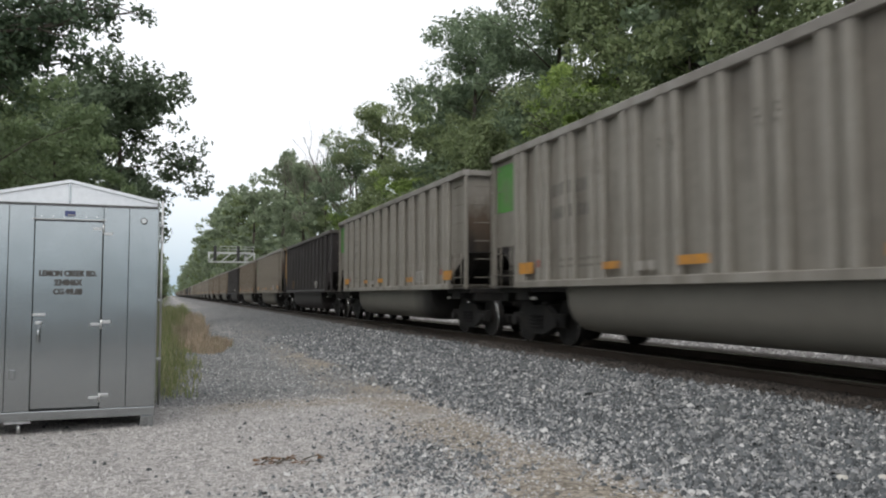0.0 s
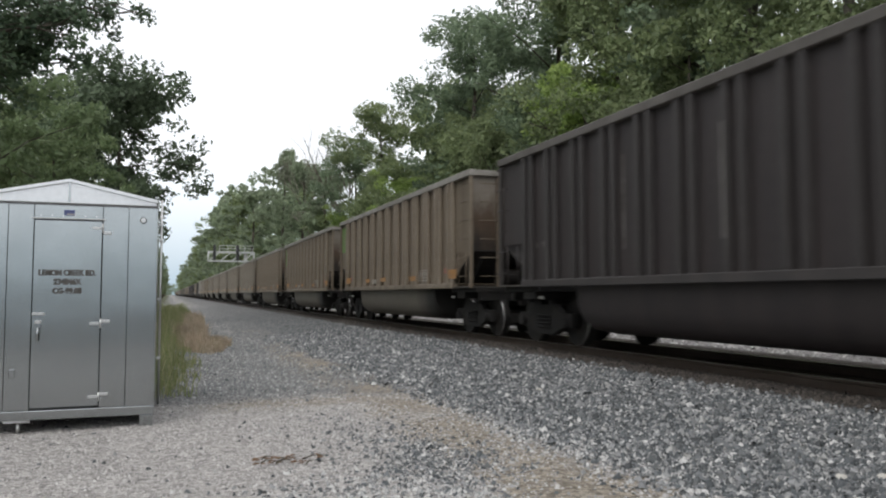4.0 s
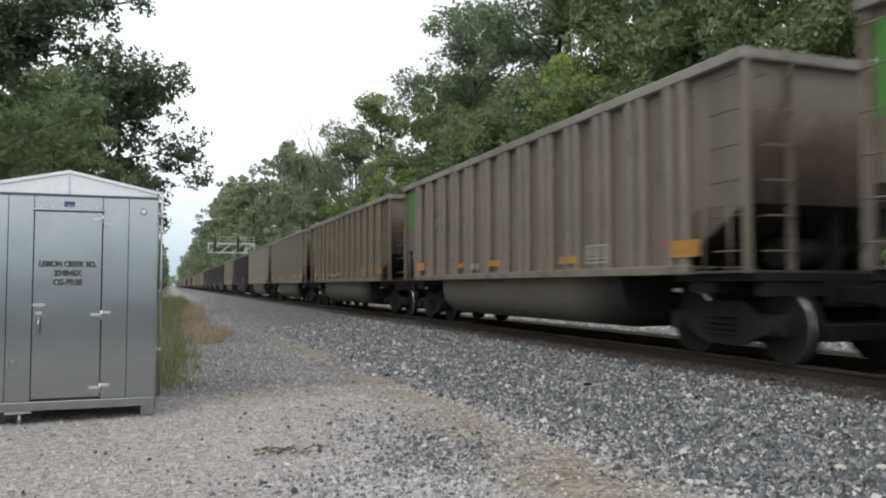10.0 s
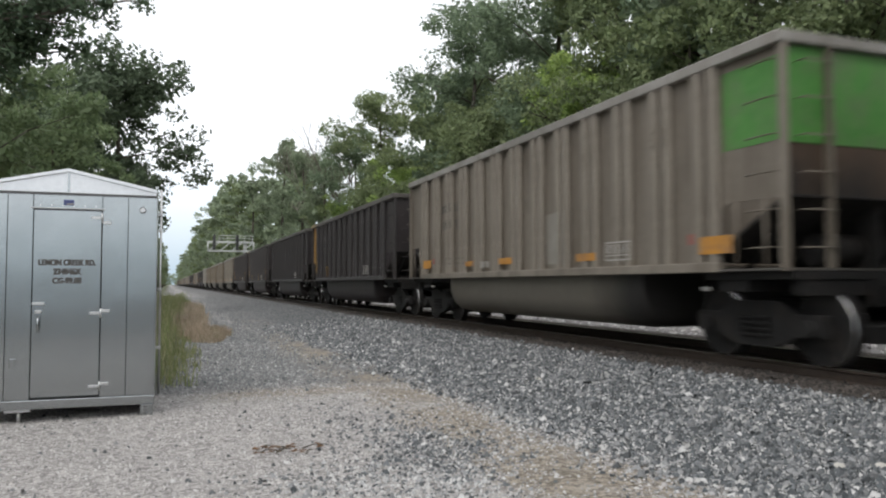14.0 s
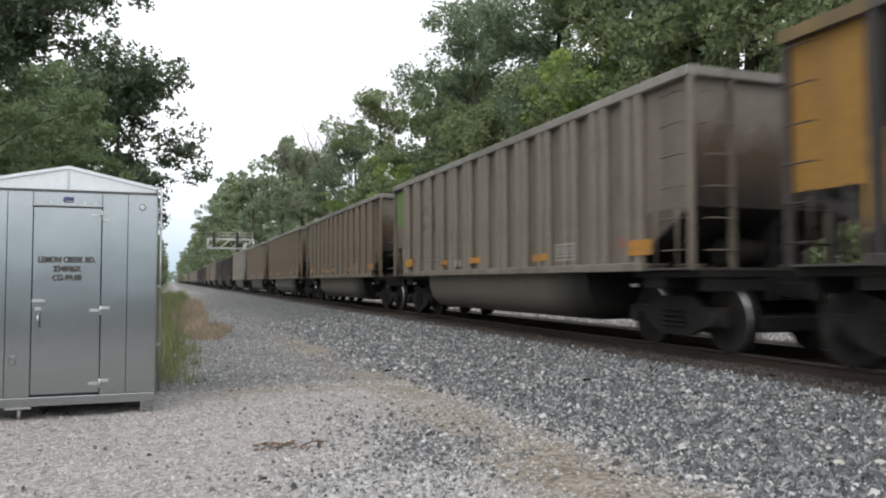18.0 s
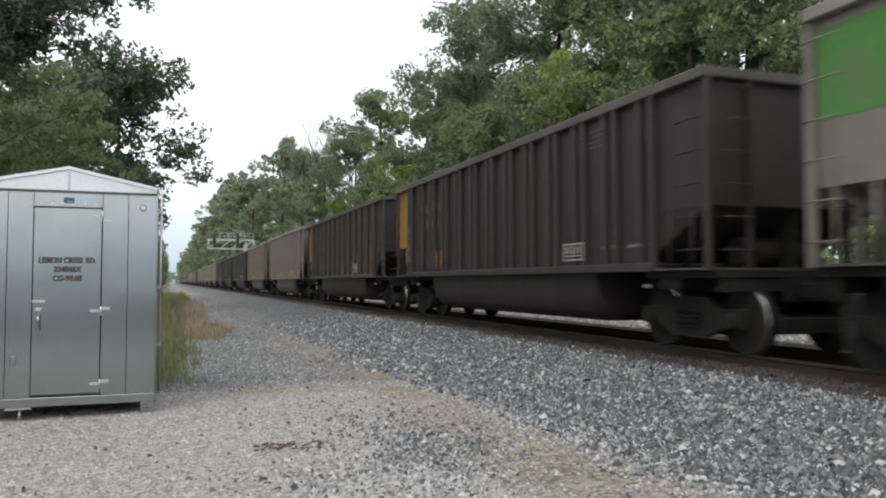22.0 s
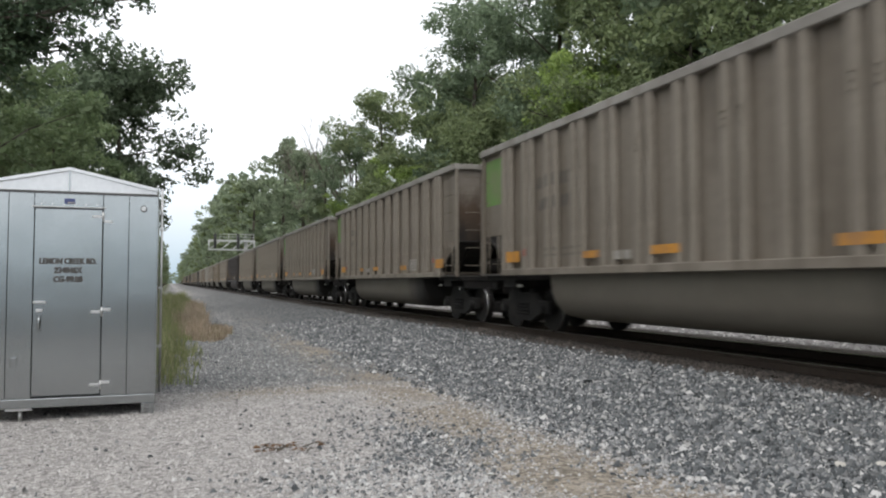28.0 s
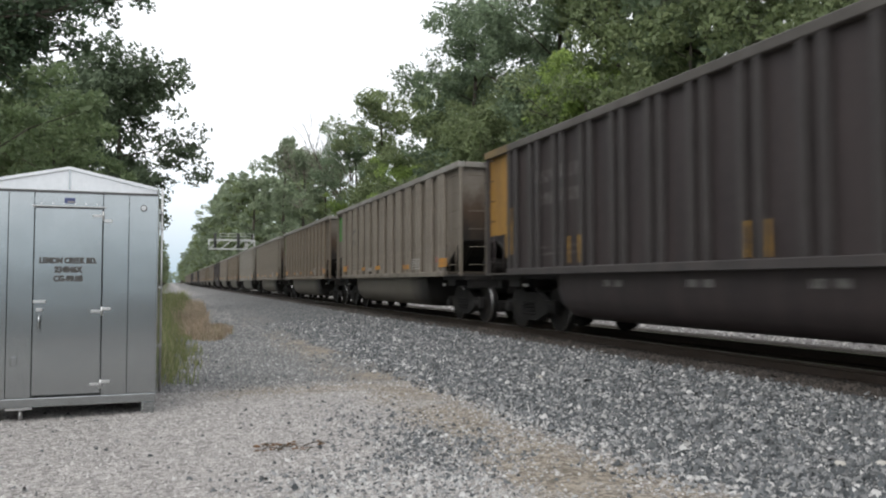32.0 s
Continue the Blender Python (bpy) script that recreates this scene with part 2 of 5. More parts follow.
M_TRUSS = surface("aluminium_truss", (0.62, 0.63, 0.62), (0.5, 0.51, 0.5), 6, 0.5, 0.3, bump=0.05)
# signal black lifted a little to paint distance haze
M_SIGNAL = surface("hazed_signal_black", (0.04, 0.04, 0.042), (0.055, 0.055, 0.056), 8, 0.6)
M_BARK = surface("grey_bark", (0.09, 0.072, 0.055), (0.05, 0.042, 0.034), 9, 0.95, bump=0.8, dist=0.03, dirt=(0.12, 0.115, 0.09), dirt_scale=1.5, stretch=(1, 1, 0.3))
M_TWIG = surface("dead_twig", (0.22, 0.19, 0.16), (0.15, 0.13, 0.11), 9, 0.95)
M_LEAF = [island("oak_leaves", [(0.133, 0.178, 0.111), (0.183, 0.243, 0.149), (0.235, 0.301, 0.184), (0.153, 0.209, 0.139)], 0.62, 0.3, 0.45),
          island("maple_leaves", [(0.147, 0.188, 0.0939), (0.212, 0.266, 0.129), (0.269, 0.317, 0.157), (0.161, 0.207, 0.109)], 0.62, 0.32, 0.45),
          island("bright_leaves", [(0.223, 0.318, 0.0944), (0.31, 0.414, 0.121), (0.364, 0.461, 0.151), (0.193, 0.278, 0.0925)], 0.62, 0.36, 0.45),
          # greens lifted to paint distance haze on the far crowns
          island("haze_paled_leaves", [(0.203, 0.249, 0.165), (0.26, 0.319, 0.201), (0.313, 0.366, 0.237), (0.215, 0.268, 0.18)], 0.5, 0.4, 0.3),
          island("box_elder_leaves", [(0.141, 0.194, 0.0974), (0.183, 0.247, 0.123), (0.22, 0.278, 0.144), (0.154, 0.209, 0.11)], 0.5, 0.38, 0.3)]
M_LONE_LEAF = island("dark_oak_leaves", [(0.085, 0.115, 0.072), (0.115, 0.155, 0.092), (0.145, 0.19, 0.115), (0.095, 0.13, 0.082)], 0.62, 0.25, 0.45)
# leaf green darkened to paint the overhanging oak as backlit
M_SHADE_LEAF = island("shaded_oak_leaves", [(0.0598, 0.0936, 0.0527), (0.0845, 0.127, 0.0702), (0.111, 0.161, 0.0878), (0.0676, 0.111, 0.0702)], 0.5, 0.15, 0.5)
M_WEED = island("weed_blades", [(0.188, 0.228, 0.0909), (0.241, 0.273, 0.115), (0.388, 0.374, 0.231), (0.165, 0.21, 0.0909), (0.341, 0.33, 0.183)], 0.8, 0.45, 0.8)
M_DRY = island("dry_grass_blades", [(0.425, 0.336, 0.25), (0.55, 0.445, 0.348), (0.312, 0.262, 0.183), (0.625, 0.525, 0.427), (0.275, 0.262, 0.146)], 0.85, 0.45, 0.8)
M_BALLAST = island("ballast_stone", [(0.0491, 0.0556, 0.0592), (0.162, 0.171, 0.177), (0.0779, 0.0877, 0.0933), (0.288, 0.292, 0.293), (0.0614, 0.0662, 0.0683), (0.231, 0.234, 0.235), (0.104, 0.114, 0.12), (0.364, 0.362, 0.349), (0.0572, 0.0629, 0.0658), (0.143, 0.15, 0.153), (0.114, 0.122, 0.126), (0.264, 0.268, 0.265), (0.129, 0.133, 0.134), (0.0819, 0.0895, 0.0943), (0.181, 0.185, 0.186), (0.552, 0.546, 0.532), (0.419, 0.413, 0.399)], 0.75, steps=True)
M_FARBALLAST = island("dusty_far_ballast", [(0.13, 0.138, 0.14), (0.19, 0.195, 0.195), (0.15, 0.158, 0.16), (0.23, 0.232, 0.23), (0.17, 0.176, 0.177), (0.28, 0.278, 0.27)], 0.85, steps=True)
M_OILY = island("oily_brown_stone", [(0.04, 0.034, 0.029), (0.075, 0.063, 0.053), (0.055, 0.047, 0.04), (0.1, 0.085, 0.072), (0.03, 0.026, 0.023), (0.085, 0.07, 0.058)], 0.85, steps=True)
M_LANE = island("mixed_lane_gravel", [(0.15, 0.158, 0.16), (0.3, 0.3, 0.295), (0.2, 0.207, 0.207), (0.42, 0.415, 0.4), (0.12, 0.128, 0.131), (0.25, 0.252, 0.248), (0.17, 0.177, 0.178), (0.36, 0.352, 0.338)], 0.85, steps=True)
M_PEBBLE = island("limestone_gravel", [(0.29, 0.275, 0.264), (0.40, 0.382, 0.368), (0.34, 0.325, 0.313), (0.47, 0.452, 0.437), (0.31, 0.297, 0.286), (0.43, 0.413, 0.398), (0.37, 0.352, 0.34), (0.54, 0.525, 0.505), (0.235, 0.228, 0.222)], 0.9, steps=True)
M_WASHED = island("washed_stone", [(0.36, 0.362, 0.358), (0.5, 0.497, 0.487), (0.28, 0.287, 0.287), (0.58, 0.573, 0.558), (0.42, 0.42, 0.415), (0.17, 0.178, 0.18), (0.46, 0.452, 0.435)], 0.85, steps=True)
M_PALEROCK = surface("pale_rock", (0.55, 0.53, 0.48), (0.42, 0.40, 0.36), 18, 0.9, bump=0.5, dist=0.01)
M_DEADLEAF = surface("dead_leaf", (0.2, 0.115, 0.06), (0.14, 0.08, 0.045), 20, 0.9)
M_FARSTONE = island("pinkish_ballast", [(0.24, 0.23, 0.225), (0.42, 0.40, 0.39), (0.31, 0.295, 0.29), (0.6, 0.58, 0.57), (0.2, 0.195, 0.19)], 0.9, steps=True)


def ground_material():
    m, n, l = nodes_of("ground_mix")
    p = n["Principled BSDF"]
    co = n.new("ShaderNodeTexCoord").outputs["Object"]
    sep = n.new("ShaderNodeSeparateXYZ")
    l.new(co, sep.inputs["Vector"])

    def calc(op, a, b=0.0):
        q = n.new("ShaderNodeMath")
        q.operation = op
        for i, v in enumerate((a, b)):
            if isinstance(v, bpy.types.NodeSocket):
                l.new(v, q.inputs[i])
            else:
                q.inputs[i].default_value = v
        return q.outputs["Value"]

    wob = calc("MULTIPLY", calc("SUBTRACT", noise_out(n, l, 0.7, 5.0, 0.6), 0.5), 1.3)
    wob2 = calc("MULTIPLY", calc("SUBTRACT", noise_out(n, l, 3.0, 4.0, 0.6), 0.5), 0.7)
    x = calc("ADD", calc("ADD", sep.outputs["X"], wob), wob2)
    y = calc("ADD", calc("ADD", sep.outputs["Y"], wob), wob2)
    fine = noise_out(n, l, 42.0, 4.0, 0.7)
    vor = n.new("ShaderNodeTexVoronoi")
    vor.inputs["Scale"].default_value = 26.0
    l.new(co, vor.inputs["Vector"])
    lime = mixed(n, l, ramp(n, l, fine, 0.35, 0.65), (0.285, 0.27, 0.256), (0.41, 0.39, 0.372))
    # bed colour darkened to paint shade into the gaps between stones
    blue = mixed(n, l, ramp(n, l, fine, 0.35, 0.65), (0.04, 0.044, 0.046), (0.115, 0.121, 0.122))
    dirt = mixed(n, l, ramp(n, l, noise_out(n, l, 12, 5, 0.65), 0.35, 0.65), (0.20, 0.172, 0.135), (0.31, 0.275, 0.225))
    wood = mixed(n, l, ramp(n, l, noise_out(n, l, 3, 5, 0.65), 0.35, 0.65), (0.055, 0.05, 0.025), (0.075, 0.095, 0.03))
    col = mixed(n, l, ramp(n, l, y, 10.6, 11.6), lime, mixed(n, l, 0.35, blue, lime))
    strip = calc("MULTIPLY", ramp(n, l, x, 2.15, 2.6), calc("SUBTRACT", 1.0, ramp(n, l, x, 3.4, 3.9)))
    trail = calc("MULTIPLY", calc("MULTIPLY", ramp(n, l, x, 0.7, 1.1), calc("SUBTRACT", 1.0, ramp(n, l, x, 2.4, 3.0))), ramp(n, l, y, 16.0, 28.0))
    far_mix = calc("MULTIPLY", ramp(n, l, y, 18.0, 34.0), ramp(n, l, noise_out(n, l, 1.7, 6, 0.7), 0.35, 0.7))
    col = mixed(n, l, calc("MULTIPLY", far_mix, 0.45), col, lime)
    col = mixed(n, l, calc("MULTIPLY", trail, 0.55), col, lime)
    patch = calc("MULTIPLY", calc("MULTIPLY", strip, calc("SUBTRACT", 1.0, ramp(n, l, y, 20.0, 36.0))), ramp(n, l, noise_out(n, l, 0.55, 4, 0.6), 0.3, 0.5))
    col = mixed(n, l, patch, col, dirt)
    rim = calc("MULTIPLY", calc("MULTIPLY", ramp(n, l, y, 9.9, 10.5), calc("SUBTRACT", 1.0, ramp(n, l, y, 10.9, 11.4))), calc("MULTIPLY", ramp(n, l, x, 0.2, 0.9), calc("SUBTRACT", 1.0, ramp(n, l, x, 2.6, 3.2))))
    col = mixed(n, l, calc("MULTIPLY", rim, 0.8), col, dirt)
    pale_blue = mixed(n, l, calc("MULTIPLY", ramp(n, l, y, 24.0, 60.0), 0.3), blue, lime)
    col = mixed(n, l, ramp(n, l, x, 3.3, 4.3), col, pale_blue)
    # oily brown by the rails, carried on under the train as painted shade
    oily_shade = mixed(n, l, ramp(n, l, fine, 0.35, 0.65), (0.035, 0.029, 0.025), (0.085, 0.07, 0.06))
    col = mixed(n, l, ramp(n, l, sep.outputs["X"], 6.55, 6.75), col, oily_shade)
    pale = mixed(n, l, ramp(n, l, fine, 0.35, 0.65), (0.19, 0.18, 0.178), (0.34, 0.325, 0.318))
    col = mixed(n, l, ramp(n, l, sep.outputs["X"], 11.2, 11.7), col, pale)
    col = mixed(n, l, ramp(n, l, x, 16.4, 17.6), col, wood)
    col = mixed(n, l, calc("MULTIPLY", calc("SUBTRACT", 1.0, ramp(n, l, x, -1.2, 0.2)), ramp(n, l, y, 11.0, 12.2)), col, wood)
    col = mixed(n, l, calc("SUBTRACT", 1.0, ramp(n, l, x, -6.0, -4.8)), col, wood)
    # unseen dark ground behind the camera, added for the house's reflection
    dark_behind = mixed(n, l, ramp(n, l, fine, 0.35, 0.65), (0.045, 0.045, 0.046), (0.075, 0.074, 0.072))
    col = mixed(n, l, ramp(n, l, sep.outputs["Y"], -1.6, -2.4), col, dark_behind)
    cell = n.new("ShaderNodeSeparateColor")
    l.new(vor.outputs["Color"], cell.inputs["Color"])
    speck = n.new("ShaderNodeHueSaturation")
    l.new(calc("ADD", calc("MULTIPLY", cell.outputs["Red"], 0.9), 0.55), speck.inputs["Value"])
    l.new(col, speck.inputs["Color"])
    col = speck.outputs["Color"]
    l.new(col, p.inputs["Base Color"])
    p.inputs["Roughness"].default_value = 0.95
    bumped(n, l, calc("ADD", calc("MULTIPLY", vor.outputs["Distance"], 0.7), fine), 0.9, 0.02)
    return m


M_GROUND = ground_material()

# ---- mesh helpers ----


def part(name, bm, material, parent, label=""):
    me = bpy.data.meshes.new(name)
    bm.to_mesh(me)
    bm.free()
    return part_of(name, me, material, parent, label)


def part_of(name, me, material, parent, label=""):
    if material is not None and not me.materials:
        me.materials.append(material)
    ob = new(name, me)
    if parent is not None:
        ob.parent = parent
    if label:
        ob["label"] = label
    return ob


def fast_mesh(name, verts, faces):
    """verts (n, 3), faces (m, k) arrays of one face size."""
    me = bpy.data.meshes.new(name)
    k = faces.shape[1]
    me.vertices.add(len(verts))
    me.vertices.foreach_set("co", np.ascontiguousarray(verts, dtype=np.float32).ravel())
    me.loops.add(faces.size)
    me.loops.foreach_set("vertex_index", np.ascontiguousarray(faces, dtype=np.int32).ravel())
    me.polygons.add(len(faces))
    me.polygons.foreach_set("loop_start", np.arange(0, faces.size, k, dtype=np.int32))
    me.update(calc_edges=True)
    me.validate()
    return me


def box(bm, x0, x1, y0, y1, z0, z1, bevel=0.0):
    vs = [bm.verts.new((x, y, z)) for x in (x0, x1) for y in (y0, y1) for z in (z0, z1)]
    fs = [bm.faces.new([vs[i] for i in f]) for f in ((0, 1, 3, 2), (4, 6, 7, 5), (0, 4, 5, 1), (2, 3, 7, 6), (0, 2, 6, 4), (1, 5, 7, 3))]
    if bevel:
        es = list({e for f in fs for e in f.edges})
        bmesh.ops.bevel(bm, geom=es, offset=bevel, segments=1, affect="EDGES")
    return bm


def boxes(*dims, bevel=0.0):
    bm = bmesh.new()
    for d in dims:
        box(bm, *d, bevel=bevel)
    return bm


def rod(bm, a, b, r0, r1=None, n=8):
    a, b = Vector(a), Vector(b)
    r1 = r0 if r1 is None else r1
    q = (b - a).to_track_quat("Z", "Y")
    rings = []
    for c, r in ((a, r0), (b, r1)):
        rings.append([bm.verts.new(c + q @ Vector((r * math.cos(2 * math.pi * i / n), r * math.sin(2 * math.pi * i / n), 0))) for i in range(n)])
    for i in range(n):
        bm.faces.new((rings[0][i], rings[0][(i + 1) % n], rings[1][(i + 1) % n], rings[1][i])).smooth = True
    bm.faces.new(rings[0][::-1])
    bm.faces.new(rings[1])
    return bm


def prism(bm, outline, x0, x1, axis="x"):
    """An outline of (u, v) points drawn through from x0 to x1 along x (u, v = y, z) or along y (u, v = x, z)."""
    put = (lambda s, u, v: (s, u, v)) if axis == "x" else (lambda s, u, v: (u, s, v))
    a = [bm.verts.new(put(x0, u, v)) for u, v in outline]
    b = [bm.verts.new(put(x1, u, v)) for u, v in outline]
    n = len(outline)
    for i in range(n):
        bm.faces.new((a[i], a[(i + 1) % n], b[(i + 1) % n], b[i]))
    bm.faces.new(a[::-1])
    bm.faces.new(b)
    bmesh.ops.recalc_face_normals(bm, faces=bm.faces[:])
    return bm


def thing(name, label, category, group="", kind="", at=None):
    ob = new(name)
    ob.empty_display_size = 0.3
    if at is not None:
        ob.matrix_world = at
    return tagged(ob, label, category, group, kind)


# ---- ground, track bed ----
TRACK, RAIL_Z = 8.217, 0.49


def toe(y):
    return 3.95 - 0.65 * min(max((y - 6.0) / 12.0, 0.0), 1.0)


def ground_z(x, y):
    z = 0.0
    t0 = toe(y)
    top = RAIL_Z - 0.19
    if x > t0:
        k = min((x - t0) / (6.75 - t0), 1.0)
        z = top * (k * k * (3 - 2 * k) * 0.45 + 0.55 * k)
    if 6.6 < x < 7.34:
        z += 0.045 * min((x - 6.6) / 0.2, 1.0)
    if x > 9.9:
        z = top - min(max(x - 16.8, 0.0) / 3.0, 1.0) * 0.75
    if x < -0.6 and y > 11.5:
        z -= 0.35 * min((-0.6 - x) / 1.5, 1.0) * min((y - 11.5) / 2.0, 1.0)
    if x < -5:
        z += 0.12 * min((-5 - x) / 10, 2.0)
    near = 1.0 if -5 < x < 7 and y < 40 else 0.3
    return z + near * 0.03 * noise.noise((x * 0.6, y * 0.6, 0.0)) + near * 0.012 * noise.noise((x * 2.3, y * 2.3, 4.0))


def spaced(near, step, out):
    v = list(np.arange(-near[0], near[1] + 1e-6, step))
    d, hi, lo = step, v[-1], v[0]
    while hi < out or lo > -out:
        d *= 1.35
        hi, lo = hi + d, lo - d
        v = [lo, *v, hi]
    return v


gx, gy = spaced((6, 14), 0.22, 3500), spaced((4, 40), 0.3, 3500)
gv = np.array([(x, y, ground_z(x, y)) for y in gy for x in gx])
w_ = len(gx)
gi = np.arange((len(gy) - 1) * w_).reshape(-1, w_)[:, :-1].ravel()
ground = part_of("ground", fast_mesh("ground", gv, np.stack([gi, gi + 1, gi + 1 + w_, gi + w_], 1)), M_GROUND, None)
tagged(ground, "pale gravel pad, tan dirt strip and blue-grey ballast bank", "ground", kind="structure")
ground.data.polygons.foreach_set("use_smooth", [True] * len(ground.data.polygons))


def stones(name, n, area, size, material, label, seed, keep=None, sink=0.25):
    """n loose angular stones over an area (x0, x1, y0, y1), denser towards the low y end."""
    rg = np.random.default_rng(seed)
    x = rg.uniform(area[0], area[1], n)
    u = rg.uniform(0, 1, n)
    y = area[2] * (area[3] / area[2]) ** u if area[2] > 0 else rg.uniform(area[2], area[3], n)
    if keep is not None:
        ok = keep(x, y, rg)
        x, y = x[ok], y[ok]
        n = len(x)
    z = np.array([ground_z(a, b) for a, b in zip(x, y)])
    base = np.array([(-1, -0.85, -0.7), (1, -0.9, -0.7), (0.9, 0.9, -0.7), (-0.9, 0.85, -0.7), (-0.5, -0.05, 0.55), (0.5, 0.05, 0.55)]) * 0.5
    tris = np.array([(0, 1, 5), (0, 5, 4), (2, 3, 4), (2, 4, 5), (1, 2, 5), (3, 0, 4)])
    v = base[None] + rg.normal(0, 0.15, (n, 6, 3))
    s = size * np.exp(rg.normal(0, 0.3, n)) * (1 + 0.3 * np.clip((y - 8) / 20, 0, 1))
    v *= s[:, None, None] * rg.uniform(0.65, 1.15, (n, 1, 3))
    a, b, c = rg.uniform(0, 2 * np.pi, (3, n))
    b = (b - np.pi) * 0.12
    ca, sa, cb, sb, cc, sc = np.cos(a), np.sin(a), np.cos(b), np.sin(b), np.cos(c), np.sin(c)
    rz = np.stack([np.stack([ca, -sa, 0 * a], 1), np.stack([sa, ca, 0 * a], 1), np.stack([0 * a, 0 * a, 1 + 0 * a], 1)], 1)
    rx = np.stack([np.stack([1 + 0 * a, 0 * a, 0 * a], 1), np.stack([0 * a, cb, -sb], 1), np.stack([0 * a, sb, cb], 1)], 1)
    r2 = np.stack([np.stack([cc, -sc, 0 * a], 1), np.stack([sc, cc, 0 * a], 1), np.stack([0 * a, 0 * a, 1 + 0 * a], 1)], 1)
    v = np.einsum("nij,njk,nkl,nvl->nvi", rz, rx, r2, v)
    v += np.stack([x, y, z + s * (0.35 - sink)], 1)[:, None]
    f = tris[None] + (np.arange(n) * 6)[:, None, None]
    ob = part_of(name, fast_mesh(name, v.reshape(-1, 3), f.reshape(-1, 3)), material, None)
    return tagged(ob, label, "gravel", kind="stuff")


def patchy(x, y, sx, sy, seed):
    return np.array([noise.noise((a * sx, b * sy, seed)) for a, b in zip(x, y)])


def worn(x, y):
    """How bare the wheel track in the dirt strip is, 0 to 1, and the bare far rim of the pad."""
    near = np.clip((6.6 - y) / 1.4, 0, 1)
    c = 3.0 + 0.1 * np.sin(y * 0.8 + 0.6) + np.clip(5.5 - y, 0, 2) * 0.22
    lane = np.exp(-(((x - c) / (0.5 + 0.22 * near)) ** 2)) * np.clip((30 - y) / 10, 0, 1)
    rim = np.exp(-(((y - 10.75 + 0.2 * (x - 1.5)) / 0.32) ** 2)) * np.clip((x - 0.3) / 0.6, 0, 1) * np.clip((3.2 - x) / 0.5, 0, 1)
    broken = np.clip(0.85 + 1.3 * patchy(x, y, 1.5, 0.9, 21.0), 0.12, 1.12)
    return np.maximum(lane, 0.8 * rim) * broken


def on_bank(x, y, rg):
    t0 = np.array([toe(b) for b in y])
    g = rg.normal(0, 1, len(x))
    u = rg.uniform(0, 1, len(x))
    return (x > t0 - 0.05 + 0.32 * g) & (x < 6.62 + 0.06 * g) & (u > 0.98 * worn(x, y)) & (rg.uniform(0, 1, len(x)) < (30.0 - y) / 11.0)


def on_pad(x, y, rg):
    u = rg.uniform(0, 1, len(x))
    return (x < 4.0 + 0.4 * rg.normal(0, 1, len(x))) & (y < 11.2 + 0.25 * rg.normal(0, 1, len(x))) & (u > 0.82 * worn(x, y))


def in_blue(x, y, rg):
    n1 = np.array([noise.noise((a * 0.9, b * 0.5, 7.0)) for a, b in zip(x, y)])
    u, g = rg.uniform(0, 1, len(x)), rg.normal(0, 1, len(x))
    patch_ = np.exp(-(((x - 2.25 - 0.08 * g) / 0.6) ** 2) - ((y - 7.0) / 1.6) ** 2)
    near = np.exp(-(((x - 1.4) / 0.9) ** 2) - ((y - 4.3) / 1.4) ** 2) + 3.2 * np.exp(-(((x - 0.95) / 0.42) ** 2) - ((y - 5.75) / 0.55) ** 2)
    far = (y > 11.3 + 0.3 * g) & (x > -0.2) & (u < 0.12)
    few = u < 0.02
    return (far | few | (u < 0.9 * patch_ + 0.12 * near + 0.35 * np.clip(n1, 0, 1) * (x > 0.6))) & (rg.uniform(0, 1, len(x)) > 0.85 * worn(x + 0.12, y))


def in_patch(x, y, rg):
    n1 = np.array([noise.noise((a * 2.0, b * 1.3, 9.0)) for a, b in zip(x, y)])
    return rg.uniform(0, 1, len(x)) < 1.3 * np.exp(-(((x - 2.25) / 0.5) ** 2) - ((y - 6.55) / 0.75) ** 2) * np.clip(0.8 + n1, 0, 1.2)


def in_pale(x, y, rg):
    """Pale washed stone along the foot of the bank and in one patch of the pad."""
    t0 = np.array([toe(b) for b in y])
    foot = 0.95 * np.exp(-(((x - t0 + 0.15) / 0.4) ** 2)) * np.clip((11 - y) / 4, 0, 1)
    heap = 1.3 * np.exp(-(((x - 1.65) / 0.6) ** 2) - ((y - 5.2) / 0.8) ** 2)
    n1 = np.array([noise.noise((a * 1.6, b * 1.1, 3.0)) for a, b in zip(x, y)])
    return (rg.uniform(0, 1, len(x)) < (foot + heap) * np.clip(0.7 + n1, 0, 1.2)) & (rg.uniform(0, 1, len(x)) > 0.6 * worn(x, y))


stones("ballast", 112000, (2.4, 6.75, 3.3, 28.0), 0.035, M_BALLAST, "blue-grey crushed stone ballast beside the rails", 3, on_bank, -0.04)
stones("ballast", 15000, (0.9, 6.6, 20.0, 90.0), 0.046, M_FARBALLAST, "blue-grey ballast stones far along the bank", 4)
stones("ballast", 9000, (6.42, 7.36, 3.2, 34.0), 0.032, M_OILY, "oil-darkened brown ballast beside the rail", 14, lambda x, y, rg: rg.uniform(0, 1, len(x)) < 0.35 + 0.65 * np.clip((x - 6.4) / 0.4, 0, 1), 0.1)
stones("ballast", 6000, (11.4, 16.5, 6.0, 60.0), 0.085, M_FARSTONE, "pale pinkish ballast on the far shoulder", 5)
stones("gravel", 64000, (-3.4, 4.3, 2.8, 12.5), 0.0195, M_PEBBLE, "pale crushed limestone gravel on the pad", 7, on_pad, 0.15)
stones("gravel", 44000, (-3.0, 4.2, 2.9, 20.0), 0.031, M_BALLAST, "dark stones scattered over the gravel pad", 9, in_blue, 0.15)


